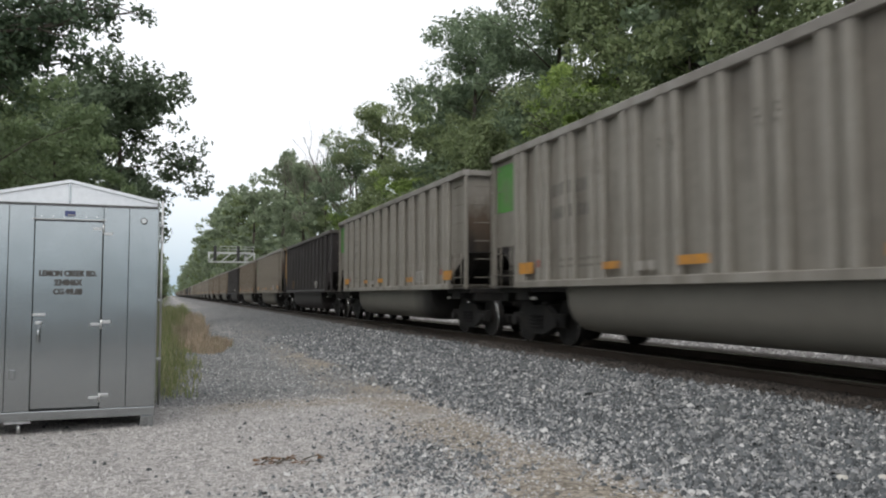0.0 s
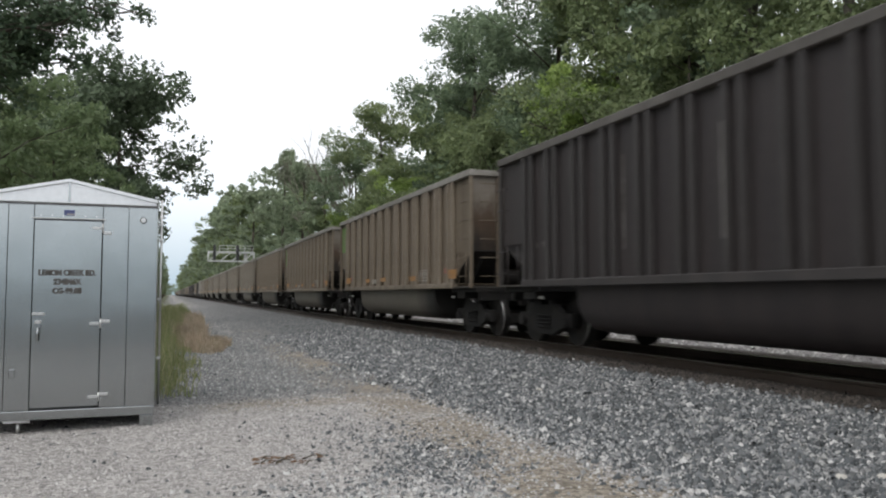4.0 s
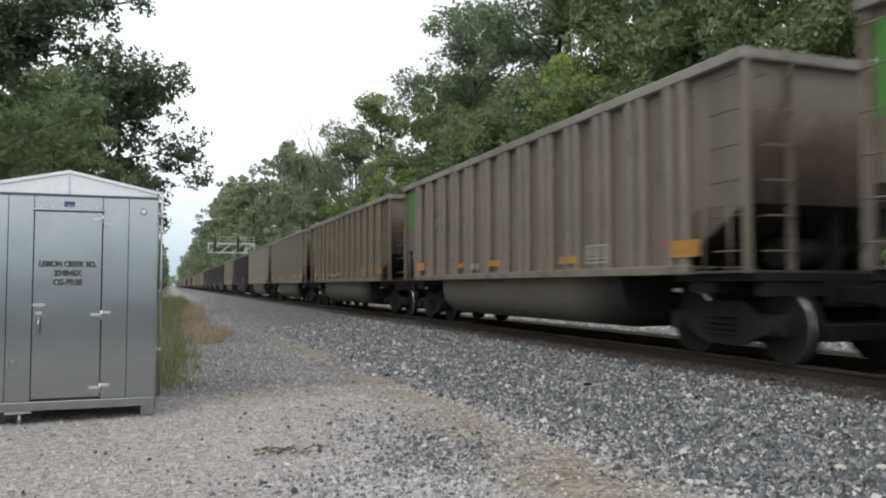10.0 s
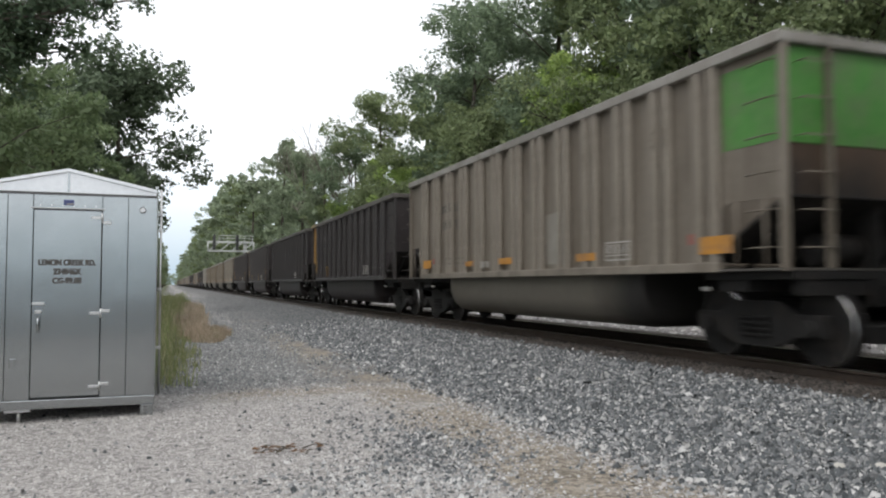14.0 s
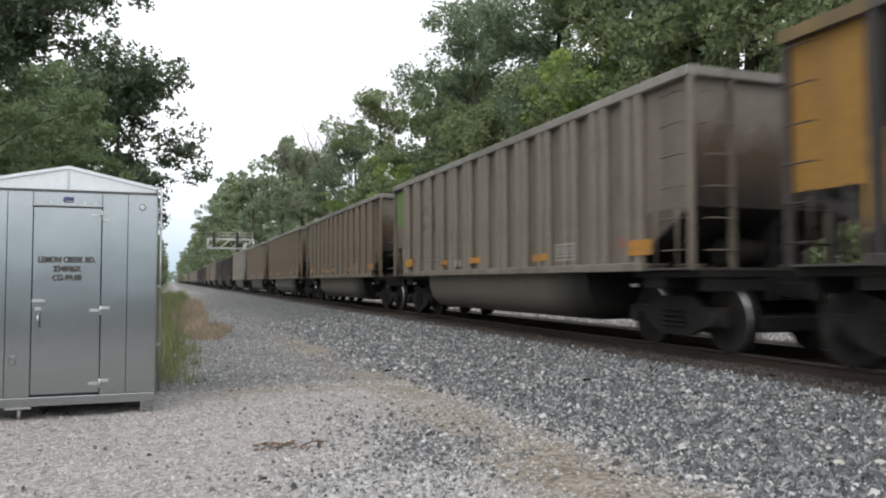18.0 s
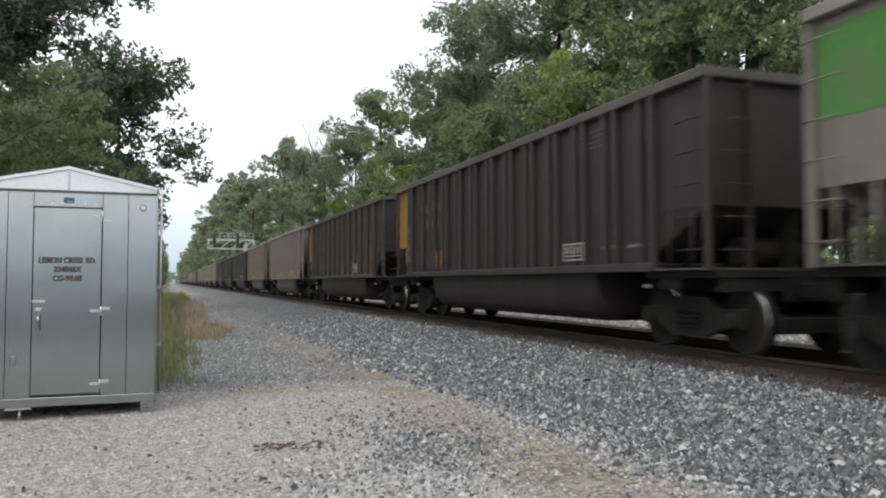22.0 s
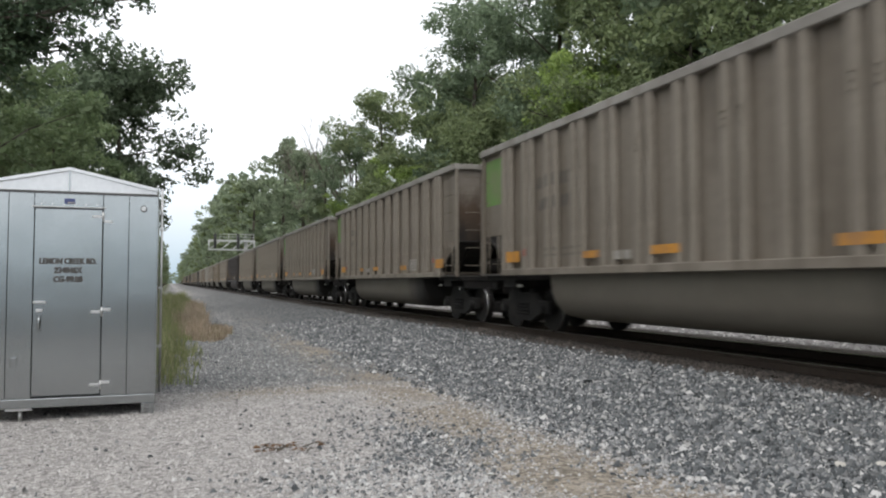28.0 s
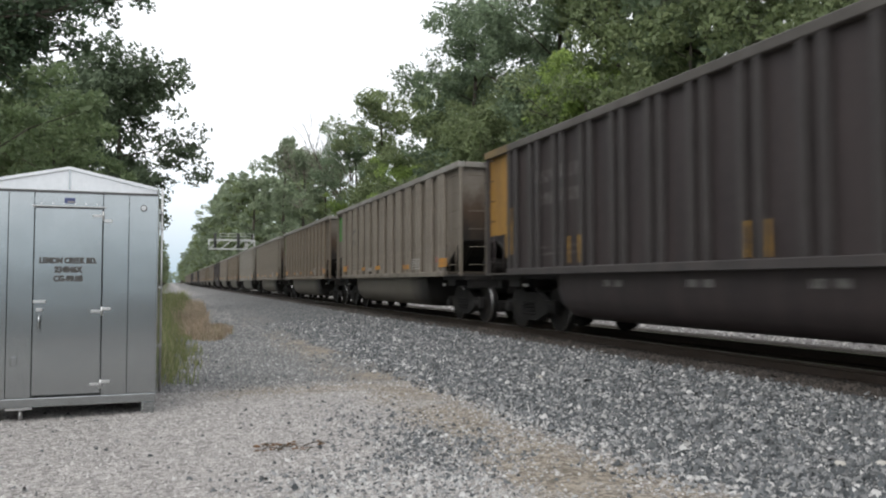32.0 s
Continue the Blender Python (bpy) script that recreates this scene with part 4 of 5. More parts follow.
def make_car(kind, full=True, striped=True, panel_end=1, panel="fresh"):
    """One rotary coal gondola, its origin at mid-length on the rail heads, the front towards -y."""
    paint = {"grey": M_GREY, "tan": M_TAN, "brown": M_BROWN, "black": M_BLACK if striped else M_SOOT}[kind]
    words = {"grey": "dusty pale grey aluminium coal gondola with a green end panel", "tan": "dusty tan coal gondola with a green end panel", "brown": "rusty dirt-brown coal gondola with a faded green end panel", "black": "sooty black coal gondola with a yellow end panel" if panel != "none" else "plain sooty black coal gondola with faint white marks"}[kind]
    rib_paint = {"grey": M_GREY_RIB, "tan": M_TAN_RIB, "brown": M_BROWN_RIB, "black": M_BLACK_RIB if striped else M_SOOT_RIB}[kind]
    TOP = TOPS[kind]
    car = thing("coal_car", words, "freight car", "coal cars of the train")
    h = LENGTH / 2
    key = kind if striped or kind != "black" else "toned_dark"

    def add(name, make, label="", parent=None, m=paint):
        me = shared((key, name, label), lambda: mesh_of(name, make(), m))
        return part_of(name, me, None, car if parent is None else parent, label)

    for s in (-1, 1):
        sd = part_of("side_sheet", shared((key, "side", s), lambda: mesh_of("side_sheet", prism(bmesh.new(), side_outline(TOP), s * (HALF_W - 0.1) - 0.012, s * (HALF_W - 0.1) + 0.012), paint)), None, car)
        part_of("top_chord", shared((key, "chord", s), lambda: mesh_of("top_chord", boxes((min(s * 1.44, s * 1.62), max(s * 1.44, s * 1.62), -h, h, TOP - 0.15, TOP), bevel=0.015), M_DUSTY if kind == "black" else M_CHORD)), None, car)
        part_of("side_sill", shared((key, "sill", s), lambda: mesh_of("side_sill", boxes((min(s * 1.45, s * 1.62), max(s * 1.45, s * 1.62), -h + CUT_L - 0.06, h - CUT_L + 0.06, SILL - 0.03, SILL + 0.1), bevel=0.01), rib_paint)), None, car)
        rib = shared((key, "rib"), lambda: mesh_of("rib", rib_shape(TOP, False, 0.6 if kind == "black" else 1.0), rib_paint))
        bolted = shared((key, "bolted"), lambda: mesh_of("rib", rib_shape(TOP, True), rib_paint))
        ys = RIB_AT
        if full:
            for y in ys:
                part_of("rib", bolted if kind != "black" and round((y + 5.88) / 0.98) % 2 else rib, None, car).location = (s * (HALF_W - 0.045), y, 0)
        else:
            def all_ribs():
                bm = bmesh.new()
                for y in ys:
                    box(bm, s * (HALF_W - 0.045) - 0.05, s * (HALF_W - 0.045) + 0.05, y - 0.055, y + 0.055, SILL + 0.1, TOP - 0.15)
                return mesh_of("ribs", bm, rib_paint)
            part_of("ribs", shared((key, "ribs", s), all_ribs), None, car)["kind"] = "stuff"
        for e in (-1, 1):
            post = shared((key, "post", s, e), lambda: mesh_of("corner_post", boxes((min(s * 1.5, s * 1.58), max(s * 1.5, s * 1.58), min(e * (h - 0.09), e * h), max(e * (h - 0.09), e * h), SILL - 0.03, TOP - 0.15), bevel=0.008), rib_paint))
            part_of("corner_post", post, None, car)

            def ladder():
                bm = bmesh.new()
                for k in range(6):
                    z = SILL + 0.25 + 0.44 * k
                    for o in (0.0, 0.42):
                        rod(bm, (s * 1.6, e * (h - 0.1 - o), z), (s * 1.67, e * (h - 0.1 - o), z), 0.012, n=3)
                    rod(bm, (s * 1.67, e * (h - 0.1), z), (s * 1.67, e * (h - 0.52), z), 0.012, n=3)
                    rod(bm, (s * 1.3, e * (h + 0.03), z), (s * 0.85, e * (h + 0.03), z), 0.012, n=3)
                    for o in (1.3, 0.85):
                        rod(bm, (s * o, e * (h + 0.03), z), (s * o, e * (h - 0.08), z), 0.012, n=3)
                box(bm, min(s * 0.83, s * 0.88), max(s * 0.83, s * 0.88), min(e * (h - 0.1), e * h), max(e * (h - 0.1), e * h), SILL, TOP - 0.15)
                for o, r in ((0.36, 0.02), (0.86, 0.018)):
                    rod(bm, (s * 1.54, e * (h - o), SILL - 0.02), (s * 1.54, e * (h - o), SILL + CUT_H), r, n=6)
                return mesh_of("ladder", bm, paint)
            part_of("ladder", shared((key, "ladder", s, e), ladder), None, car)
    for e in (-1, 1):
        def end():
            bm = bmesh.new()
            y = e * (h - 0.1)
            b = SILL + CUT_H
            out = [(y, TOP - 0.1), (y, b), (y - e * 0.03, b + 0.02), (y - e * 0.03, TOP - 0.1)]
            return mesh_of("end_sheet", prism(bm, out, -1.49, 1.49), {"grey": M_GREY_END, "tan": M_TAN_END, "brown": M_TAN_END, "black": paint}[kind])

        def slope():
            y, b = e * (h - 0.1), SILL + CUT_H
            out = [(y, b - 0.004), (e * (h - 1.5), SILL + 0.1), (e * (h - 1.53), SILL + 0.12), (y - e * 0.03, b + 0.015)]
            return mesh_of("slope_sheet", prism(bmesh.new(), out, -1.48, 1.48), M_SLOPE)
        part_of("slope_sheet", shared(("slope", e), slope), None, car, "sloping end sheet coloured black for its shade")
        part_of("end_sheet", shared((key, "end", e), end), None, car)
        part_of("end_chord", shared((key, "echord", e), lambda: mesh_of("end_chord", boxes((-1.44, 1.44, min(e * (h - 0.14), e * h), max(e * (h - 0.14), e * h), TOP - 0.14, TOP - 0.004), bevel=0.012), M_DUSTY if kind == "black" else M_CHORD)), None, car)
        under = [("end_platform", "black end platform", (-1.44, 1.44, h - 1.6, h, SILL - 0.12, SILL - 0.02)), ("platform_edge", "dust-greyed edge of the end platform", (-1.58, 1.58, h - CUT_L - 0.1, h - 0.005, SILL - 0.016, SILL + 0.012)), ("centre_sill", "black centre sill", (-0.3, 0.3, 3.0, h, 0.72, SILL - 0.122)),
                 ("end_sill", "black end sill", (-1.3, 1.3, h - 0.2, h - 0.02, 0.86, SILL - 0.122)), ("body_bolster", "black body bolster", (-1.4, 1.4, 5.9, 6.44, 0.9, SILL - 0.122))]
        for nm, lb, (xa, xb, ya, yb, za, zb) in under:
            part_of(nm, shared((nm, e), lambda: mesh_of(nm, boxes((xa, xb, min(e * ya, e * yb), max(e * ya, e * yb), za, zb)), M_DUSTY if nm == "platform_edge" else M_RUNNING)), None, car, lb)
        part_of("coupler", shared(("coupler", e), lambda: mesh_of("coupler", boxes((-0.11, 0.11, min(e * h, e * (h + 0.78)), max(e * h, e * (h + 0.78)), 0.76, 0.98), (-0.17, 0.17, min(e * (h + 0.55), e * (h + 0.82)), max(e * (h + 0.55), e * (h + 0.82)), 0.72, 1.02), bevel=0.02), M_RUNNING)), None, car)

        def struts():
            bm = bmesh.new()
            for x in (-1.1, -0.4, 0.4, 1.1):
                rod(bm, (x, e * (h - 1.2), SILL - 0.02), (x, e * (h - 0.25), SILL + CUT_H), 0.04, n=6)
            rod(bm, (-1.15, e * (h - 1.2), SILL - 0.005), (1.15, e * (h - 1.2), SILL - 0.005), 0.05, n=6)
            return mesh_of("strut_frame", bm, M_RUNNING)

        def bar(nm, p, q, r, n):
            return shared((nm, e), lambda: mesh_of(nm, rod(bmesh.new(), p, q, r, n=n), M_RUNNING))
        web = [(e * (h - 0.12), SILL + CUT_H - 0.06), (e * (h - 0.12), SILL - 0.01), (e * (h - 1.45), SILL - 0.01), (e * (h - 1.45), SILL + 0.1)]
        part_of("centre_web", shared(("web", e), lambda: mesh_of("centre_web", prism(bmesh.new(), web, -0.02, 0.02), M_RUNNING)), None, car, "black upright plate under the slope sheet")
        part_of("strut_frame", shared(("struts", e), struts), None, car, "black sloping struts on a crossbar")
        part_of("air_reservoir", bar("air_reservoir", (-0.7, e * (h - 0.5), SILL + 0.25), (0.3, e * (h - 0.5), SILL + 0.25), 0.2, 12), None, car, "black round air tank")
        part_of("brake_staff", bar("brake_staff", (0.6, e * (h - 0.35), SILL), (0.6, e * (h - 0.35), SILL + 0.95), 0.03, 6), None, car, "black upright brake staff")
        part_of("hand_rail", bar("hand_rail", (-1.4, e * (h - 0.06), SILL + 0.85), (1.4, e * (h - 0.06), SILL + 0.85), 0.02, 6), None, car, "black hand rail across the end")
        make_bogie(car, e * 6.17)
    if panel_end < 0:
        part_of("end_panel", shared((kind, "face"), lambda: mesh_of("end_panel", boxes((-1.44, 1.44, -h + 0.09, -h + 0.098, TOP - 1.3, TOP - 0.15)), M_GREEN)), None, car, "green-painted upper end sheet")
    part_of("belly", shared((key, "belly"), lambda: tub_mesh({"grey": M_GREY_BELLY, "tan": M_TAN_BELLY, "brown": M_TAN_BELLY, "black": paint}[kind])), None, car)
    part_of("hopper_floor", shared((key, "floor"), lambda: mesh_of("hopper_floor", boxes((-1.44, 1.44, -h + 1.9, h - 1.9, SILL + 0.06, SILL + 0.09)), paint)), None, car)
    half = 0.045 if kind == "black" else 0.075

    def mark(name, m, label, *lines):
        """Bars or boxes of paint on one side; lines: y, z, height, number, width, gap."""
        def make():
            bm = bmesh.new()
            for y, z, high, n, wide, gap in lines:
                for i in range(n):
                    painted(s, y - i * (wide + gap) - wide, y - i * (wide + gap), z, z + high, half, bm)
            return mesh_of(name, bm, m)
        part_of(name, shared((kind, name, s, lines[0], m.name), make), None, car, label)["kind"] = "stuff"

    def plate(name, m, label, y0, y1, z0, z1):
        xm = s * (HALF_W + 0.0115)
        part_of(name, shared((kind, name, s, y0, m.name), lambda: mesh_of(name, boxes((xm - 0.003, xm + 0.003, y0, y1, z0, z1)), m)), None, car, label)

    def swatch(name, m, label, y0, y1, z0, z1):
        part_of(name, shared((kind, name, s, y0, m.name), lambda: mesh_of(name, painted(s, y0, y1, z0, z1, half), m)), None, car, label)

    for s in (-1,):
        if kind == "black":
            if panel != "none":
                swatch("end_panel", M_YELLOW, "yellow end panel", h - 1.08, h - 0.09, SILL + CUT_H - 0.02, TOP - 0.152)
                part_of("chord_cap", shared((kind, "cap", s), lambda: mesh_of("chord_cap", boxes((min(s * 1.5, s * 1.624), max(s * 1.5, s * 1.624), h - 1.2, h + 0.004, TOP - 0.146, TOP + 0.004)), M_CAP)), None, car, "dirty yellow-painted end of the top chord")
                letters, look_of = (M_WHITE, "clear") if panel == "lettered" else (M_FADED, "worn")
                mark("reporting_mark", letters, "row of " + look_of + " white stencilled bars", (4.72, 2.89, 0.24, 8, 0.05, 0.14))
                mark("car_number", letters, "row of " + look_of + " white stencilled bars", (4.72, 2.46, 0.23, 8, 0.055, 0.135))
                mark("load_stencil", letters, "two small rows of " + look_of + " white stencil bars", (4.72, 1.63, 0.05, 11, 0.05, 0.09), (4.72, 1.5, 0.05, 10, 0.05, 0.1))
            else:
                mark("reporting_mark", M_FADED, "faint white upright stencil bars", (5.6, 1.9, 0.1, 2, 0.04, 0.2), (2.6, 1.7, 1.5, 1, 0.035, 0.1), (0.2, 1.7, 1.5, 1, 0.035, 0.1))
            mark("top_scratches", M_FADED, "pale scraped lines below the top chord", *[(-3.9, TOP - 0.62 + 0.09 * i, 0.012, 1, 0.66, 0.1) for i in range(4)])
            uprights = [(6.12, 1.5, 0.95), (5.86, 1.56, 0.95), (3.46, 1.33, 0.47), (3.1, 1.33, 0.48)] if panel != "none" else []
            if striped:
                uprights += [(-0.95, 1.29, 0.45), (-1.3, 1.29, 0.45), (-3.02, 1.28, 0.4), (-5.75, 1.32, 0.9)]
            for y, z, hh in uprights:
                plate("stripe", M_MARKER, "upright orange-yellow stripe", y - 0.026, y + 0.026, z, z + hh)
            mark("data_stencil", M_FADED, "short white dashes in a row", (-4.6, 1.52, 0.05, 4, 0.16, 0.2))
        else:
            if panel_end < 0:
                swatch("end_panel", M_GREEN, "green panel at the front end", -h + 0.14, -h + 1.1, TOP - 1.27, TOP - 0.26)
            else:
                swatch("end_panel", {"fresh": M_GREEN, "faded": M_GREEN_FADED, "dull": M_GREEN_DULL}[panel], "green end panel" if panel == "fresh" else "sun-faded dusty green end panel", h - 1.16, h - 0.14, TOP - 1.27, TOP - 0.26)
            ink = M_INK if kind != "brown" else M_INK_DULL
            mark("reporting_mark", ink, "row of black stencilled bars", (4.6, 2.8, 0.23, 11, 0.05, 0.08))
            mark("car_number", ink, "row of black stencilled bars", (4.55, 2.38, 0.22, 11, 0.05, 0.08))
            mark("data_stencil", M_INK_DULL, "two small rows of dark stencil bars", (4.3, 1.6, 0.045, 14, 0.06, 0.05), (4.3, 1.48, 0.045, 14, 0.06, 0.05))
            sm = M_DULL if kind == "brown" else M_ORANGE
            for y, w, hh, z in ((5.55, 0.64, 0.22, 1.41), (2.45, 0.52, 0.12, 1.41), (0.42, 0.66, 0.13, 1.41), (-2.85, 0.62, 0.13, 1.38), (-6.1, 0.62, 0.23, 1.38)):
                plate("stripe", sm, "orange-yellow reflective stripe", y - w / 2, y + w / 2, z, z + hh)
            for y in (5.0, -5.62):
                plate("red_marker", M_RED, "small faded red square", y - 0.07, y + 0.07, 1.52, 1.66)
            for y in (1.66, 1.38):
                plate("placard", M_STENCIL, "white placard", y - 0.1, y + 0.1, 1.36, 1.5)
        outline = shared((kind, "stencil", s, striped), lambda: mesh_of("stencil_box", stencil_frame(s, 0.15 if kind != "black" else 0.55 if striped else 0.2), M_WHITE if kind != "brown" else M_STENCIL))
        part_of("stencil_box", outline, None, car, "white outlined stencil box")["kind"] = "stuff"
        # white blocks added for the bright reflections under the sill
        for y in (5.65, -5.65):
            part_of("vent_tag", shared(("tag", s, y), lambda: mesh_of("vent_tag", boxes((min(s * 1.37, s * 1.43), max(s * 1.37, s * 1.43), y - 0.07, y + 0.07, 0.9, 0.955), bevel=0.012), M_WHITE)), None, car, "small white block for a glint under the sill")
    return car


BLACK = {2, 5, 17, 19, 20, 21, 22, 28, 29, 32, 33, 34, 40, 47, 52, 55, 56}
GREY = {0, 1, 16, 27, 44}
BROWN = {4, 6, 7, 8, 14, 24, 25, 26, 31, 42, 45, 49, 53}
GREEN_FRONT = {18}
STRIPED = {21, 22, 29, 32, 34, 40, 47}
PLAIN_BLACK = {5, 20, 33, 55}
FADED = {6, 11, 18, 23, 30, 35, 36, 39, 43}
DULL = {8, 24, 31, 42}
PATCHED = {9: (-1.45, -0.68, 1.62, 2.02), 18: (-2.1, -1.25, 1.36, 2.3)}
PLACARDED = {40: (2.51, 2.17, 0.32, 0.0, -1.85, -2.18)}
SCRAWLED = {11}
LETTERED = {21}
# how far the train has come, in metres, and where the rear of car 0 is at the start
RUN = [(0, 0.35), (3, 61.35), (6, 122.2), (9, 183.5), (11, 224.5), (13, 265.36), (15, 305.4), (17, 344.68), (19, 385.03), (21, 425.62), (23, 466.12), (24, 486.02), (25, 506.22), (27.5, 556.0), (30, 606.6), (32, 647.2)]
REAR0 = 18.06 - 2.372
FIRST, LAST, NEAR_LAST = -1, 62, 46
CARS = []
for k in range(FIRST, LAST + 1):
    c = make_car("black" if k in BLACK else "grey" if k in GREY else "brown" if k in BROWN else "tan", k <= NEAR_LAST, k in STRIPED, -1 if k in GREEN_FRONT else 1,
                 "none" if k in PLAIN_BLACK else "lettered" if k in LETTERED else "dull" if k in DULL else "faded" if k in FADED or k in BROWN else "fresh")
    if k in PATCHED:
        y0, y1, z0, z1 = PATCHED[k]
        part_of("patch", mesh_of("patch", painted(-1, y0, y1, z0, z1), M_GREY_RIB), None, c, "pale repainted patch on the side")
    if k in PLACARDED:
        for y in PLACARDED[k]:
            part_of("placard", mesh_of("placard", boxes((-1.453, -1.441, y - 0.1, y + 0.1, SILL - 0.25, SILL - 0.14)), M_FADED), None, c, "pale reflective placard on the belly")
    if k in SCRAWLED:
        bm = bmesh.new()
        for i in range(7):
            y = 4.0 - 0.16 * i
            painted(-1, y - 0.07, y, 1.46 + 0.03 * (i % 3), 1.66 + 0.05 * (i % 2), bm=bm)
        part_of("scrawl", mesh_of("scrawl", bm, M_INK), None, c, "dark spray-painted scrawl")["kind"] = "stuff"
    c.location = (TRACK, REAR0 + PITCH * k - LENGTH / 2, RAIL_Z)
    CARS.append((k, c))


# ---- trees ----
def leaves(rg, centres, radii, per, size, droop=0.0):
    """Leaf quads in loose clumps round the centres."""
    c = np.repeat(centres, per, 0)
    r = np.repeat(radii, per)
    n = len(c)
    d = rg.normal(0, 1, (n, 3))
    d /= np.linalg.norm(d, axis=1)[:, None] + 1e-9
    p = c + d * (r * rg.uniform(0.25, 1.0, n) ** 0.6)[:, None] * np.array([1, 1, 0.7])
    a = rg.normal(0, 1, (n, 3)) + d * 0.3
    a[:, 2] -= droop
    a /= np.linalg.norm(a, axis=1)[:, None] + 1e-9
    b = np.cross(a, rg.normal(0, 1, (n, 3)))
    b /= np.linalg.norm(b, axis=1)[:, None] + 1e-9
    s = size * np.exp(rg.normal(0, 0.28, n))[:, None]
    nrm = np.cross(a, b)
    v = np.stack([p - a * s, p + b * s * 0.5 + nrm * s * 0.15, p + a * s, p - b * s * 0.5 + nrm * s * 0.15], 1)
    return v.reshape(-1, 3), np.arange(n * 4).reshape(-1, 4)


def tree_meshes(seed, height, radius, crown_from, clumps, per, size, leaf, lean=0.0, flat=0.0):
    """A tapered trunk with limbs, and a crown of clumps with gaps between them."""
    rg = np.random.default_rng(seed)
    bm = bmesh.new()
    pts = [Vector((lean * (i / 6) ** 1.5 * height * 0.3 + rg.normal(0, 0.12) * (i > 0), rg.normal(0, 0.12) * (i > 0), height * 0.86 * i / 6)) for i in range(7)]
    tr = height * 0.016
    for i in range(6):
        rod(bm, pts[i] - Vector((0, 0, 0.3 if i == 0 else 0)), pts[i + 1], tr * (1.15 - i / 6.2), tr * (1.15 - (i + 1) / 6.2), 8)
    cen, rad = [], []
    limbs = 13
    for j in range(limbs):
        f = crown_from + (0.98 - crown_from) * (j + rg.uniform(0, 0.6)) / limbs
        k = min(int(f / 0.86 * 6), 5)
        base = pts[k].lerp(pts[k + 1], min(f / 0.86 * 6 - k, 1))
        ang = j * 2.4 + rg.uniform(-0.5, 0.5)
        env = math.sin(math.pi * min(max((f - crown_from * 0.75) / (1.08 - crown_from * 0.75), 0.05), 1)) ** 0.6
        reach = radius * env * rg.uniform(0.7, 1.12)
        tip = base + Vector((reach * math.cos(ang), reach * math.sin(ang), reach * rg.uniform(0.15, 0.6) * (1 - flat)))
        mid = base.lerp(tip, 0.5) + Vector((0, 0, reach * 0.08))
        lr = max(tr * 0.42 * (1.05 - f), 0.03)
        rod(bm, base, mid, lr, lr * 0.7, 6)
        rod(bm, mid, tip, lr * 0.7, lr * 0.25, 6)
        m = max(int(clumps / limbs), 2)
        for q in range(m):
            u = rg.uniform(0.22, 1.08)
            o = base.lerp(tip, u) + Vector(rg.normal(0, 0.16, 3)) * radius * 0.9
            cen.append(o)
            rad.append(radius * rg.uniform(0.13, 0.24))
            if q % 3 == 0:
                rod(bm, base.lerp(tip, u * 0.75), o, lr * 0.3, lr * 0.12, 5)
    for q in range(clumps // 10):
        cen.append(pts[6] + Vector((rg.normal(0, 0.25) * radius, rg.normal(0, 0.25) * radius, height * rg.uniform(-0.06, 0.14))))
        rad.append(radius * rg.uniform(0.14, 0.22))
    v, f = leaves(rg, np.array([tuple(c) for c in cen]), np.array(rad), per, size)
    trunk = mesh_of("trunk", bm, M_BARK)
    crown = fast_mesh("crown", v, f)
    crown.materials.append(leaf)
    return trunk, crown


TREE_KINDS = {
    "oak": tree_meshes(11, 24, 6.0, 0.2, 165, 135, 0.135, M_LEAF[0]),
    "maple": tree_meshes(12, 23, 5.4, 0.16, 160, 135, 0.135, M_LEAF[1]),
    "elm": tree_meshes(13, 25, 5.0, 0.22, 150, 135, 0.135, M_LEAF[0]),
    "bright": tree_meshes(14, 14, 3.6, 0.12, 90, 125, 0.115, M_LEAF[2]),
    "young": tree_meshes(15, 13, 3.8, 0.08, 100, 120, 0.115, M_LEAF[1]),
    "sapling": tree_meshes(16, 13, 3.8, 0.08, 100, 110, 0.12, M_LEAF[4]),
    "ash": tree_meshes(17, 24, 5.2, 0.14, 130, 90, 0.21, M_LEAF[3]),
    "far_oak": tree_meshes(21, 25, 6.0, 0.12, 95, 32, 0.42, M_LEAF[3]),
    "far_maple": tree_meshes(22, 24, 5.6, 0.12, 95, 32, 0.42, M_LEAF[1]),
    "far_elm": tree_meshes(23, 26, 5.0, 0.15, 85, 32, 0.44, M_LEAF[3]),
}
WORDS = {"ash": "tall ash at the wood's edge, its green paled for haze", "sapling": "bushy pale green young tree behind the signal house", "oak": "tall dark green oak at the wood's edge", "maple": "tall mid-green maple at the wood's edge", "elm": "tall slender dark green tree", "bright": "young yellow-green tree in front of the wood", "young": "bushy young green tree at the wood's edge"}


def plant(kind, x, y, scale=1.0, turn=0.0, wide=1.0):
    trunk, crown = TREE_KINDS[kind]
    short = kind.replace("far_", "")
    t = thing(short + "_tree" if short not in ("bright", "young", "sapling") else "young_tree", WORDS[short], "tree", "trees along the line")
    part_of("trunk", trunk, None, t)
    part_of("crown", crown, None, t)
    t.matrix_world = Matrix.Translation((x, y, ground_z(x, y) - 0.1)) @ Matrix.Rotation(radians(turn), 4, "Z") @ Matrix.Diagonal((scale * wide, scale * wide, scale, 1))
    return t


rt = random.Random(8)
KINDS = ("oak", "maple", "elm")
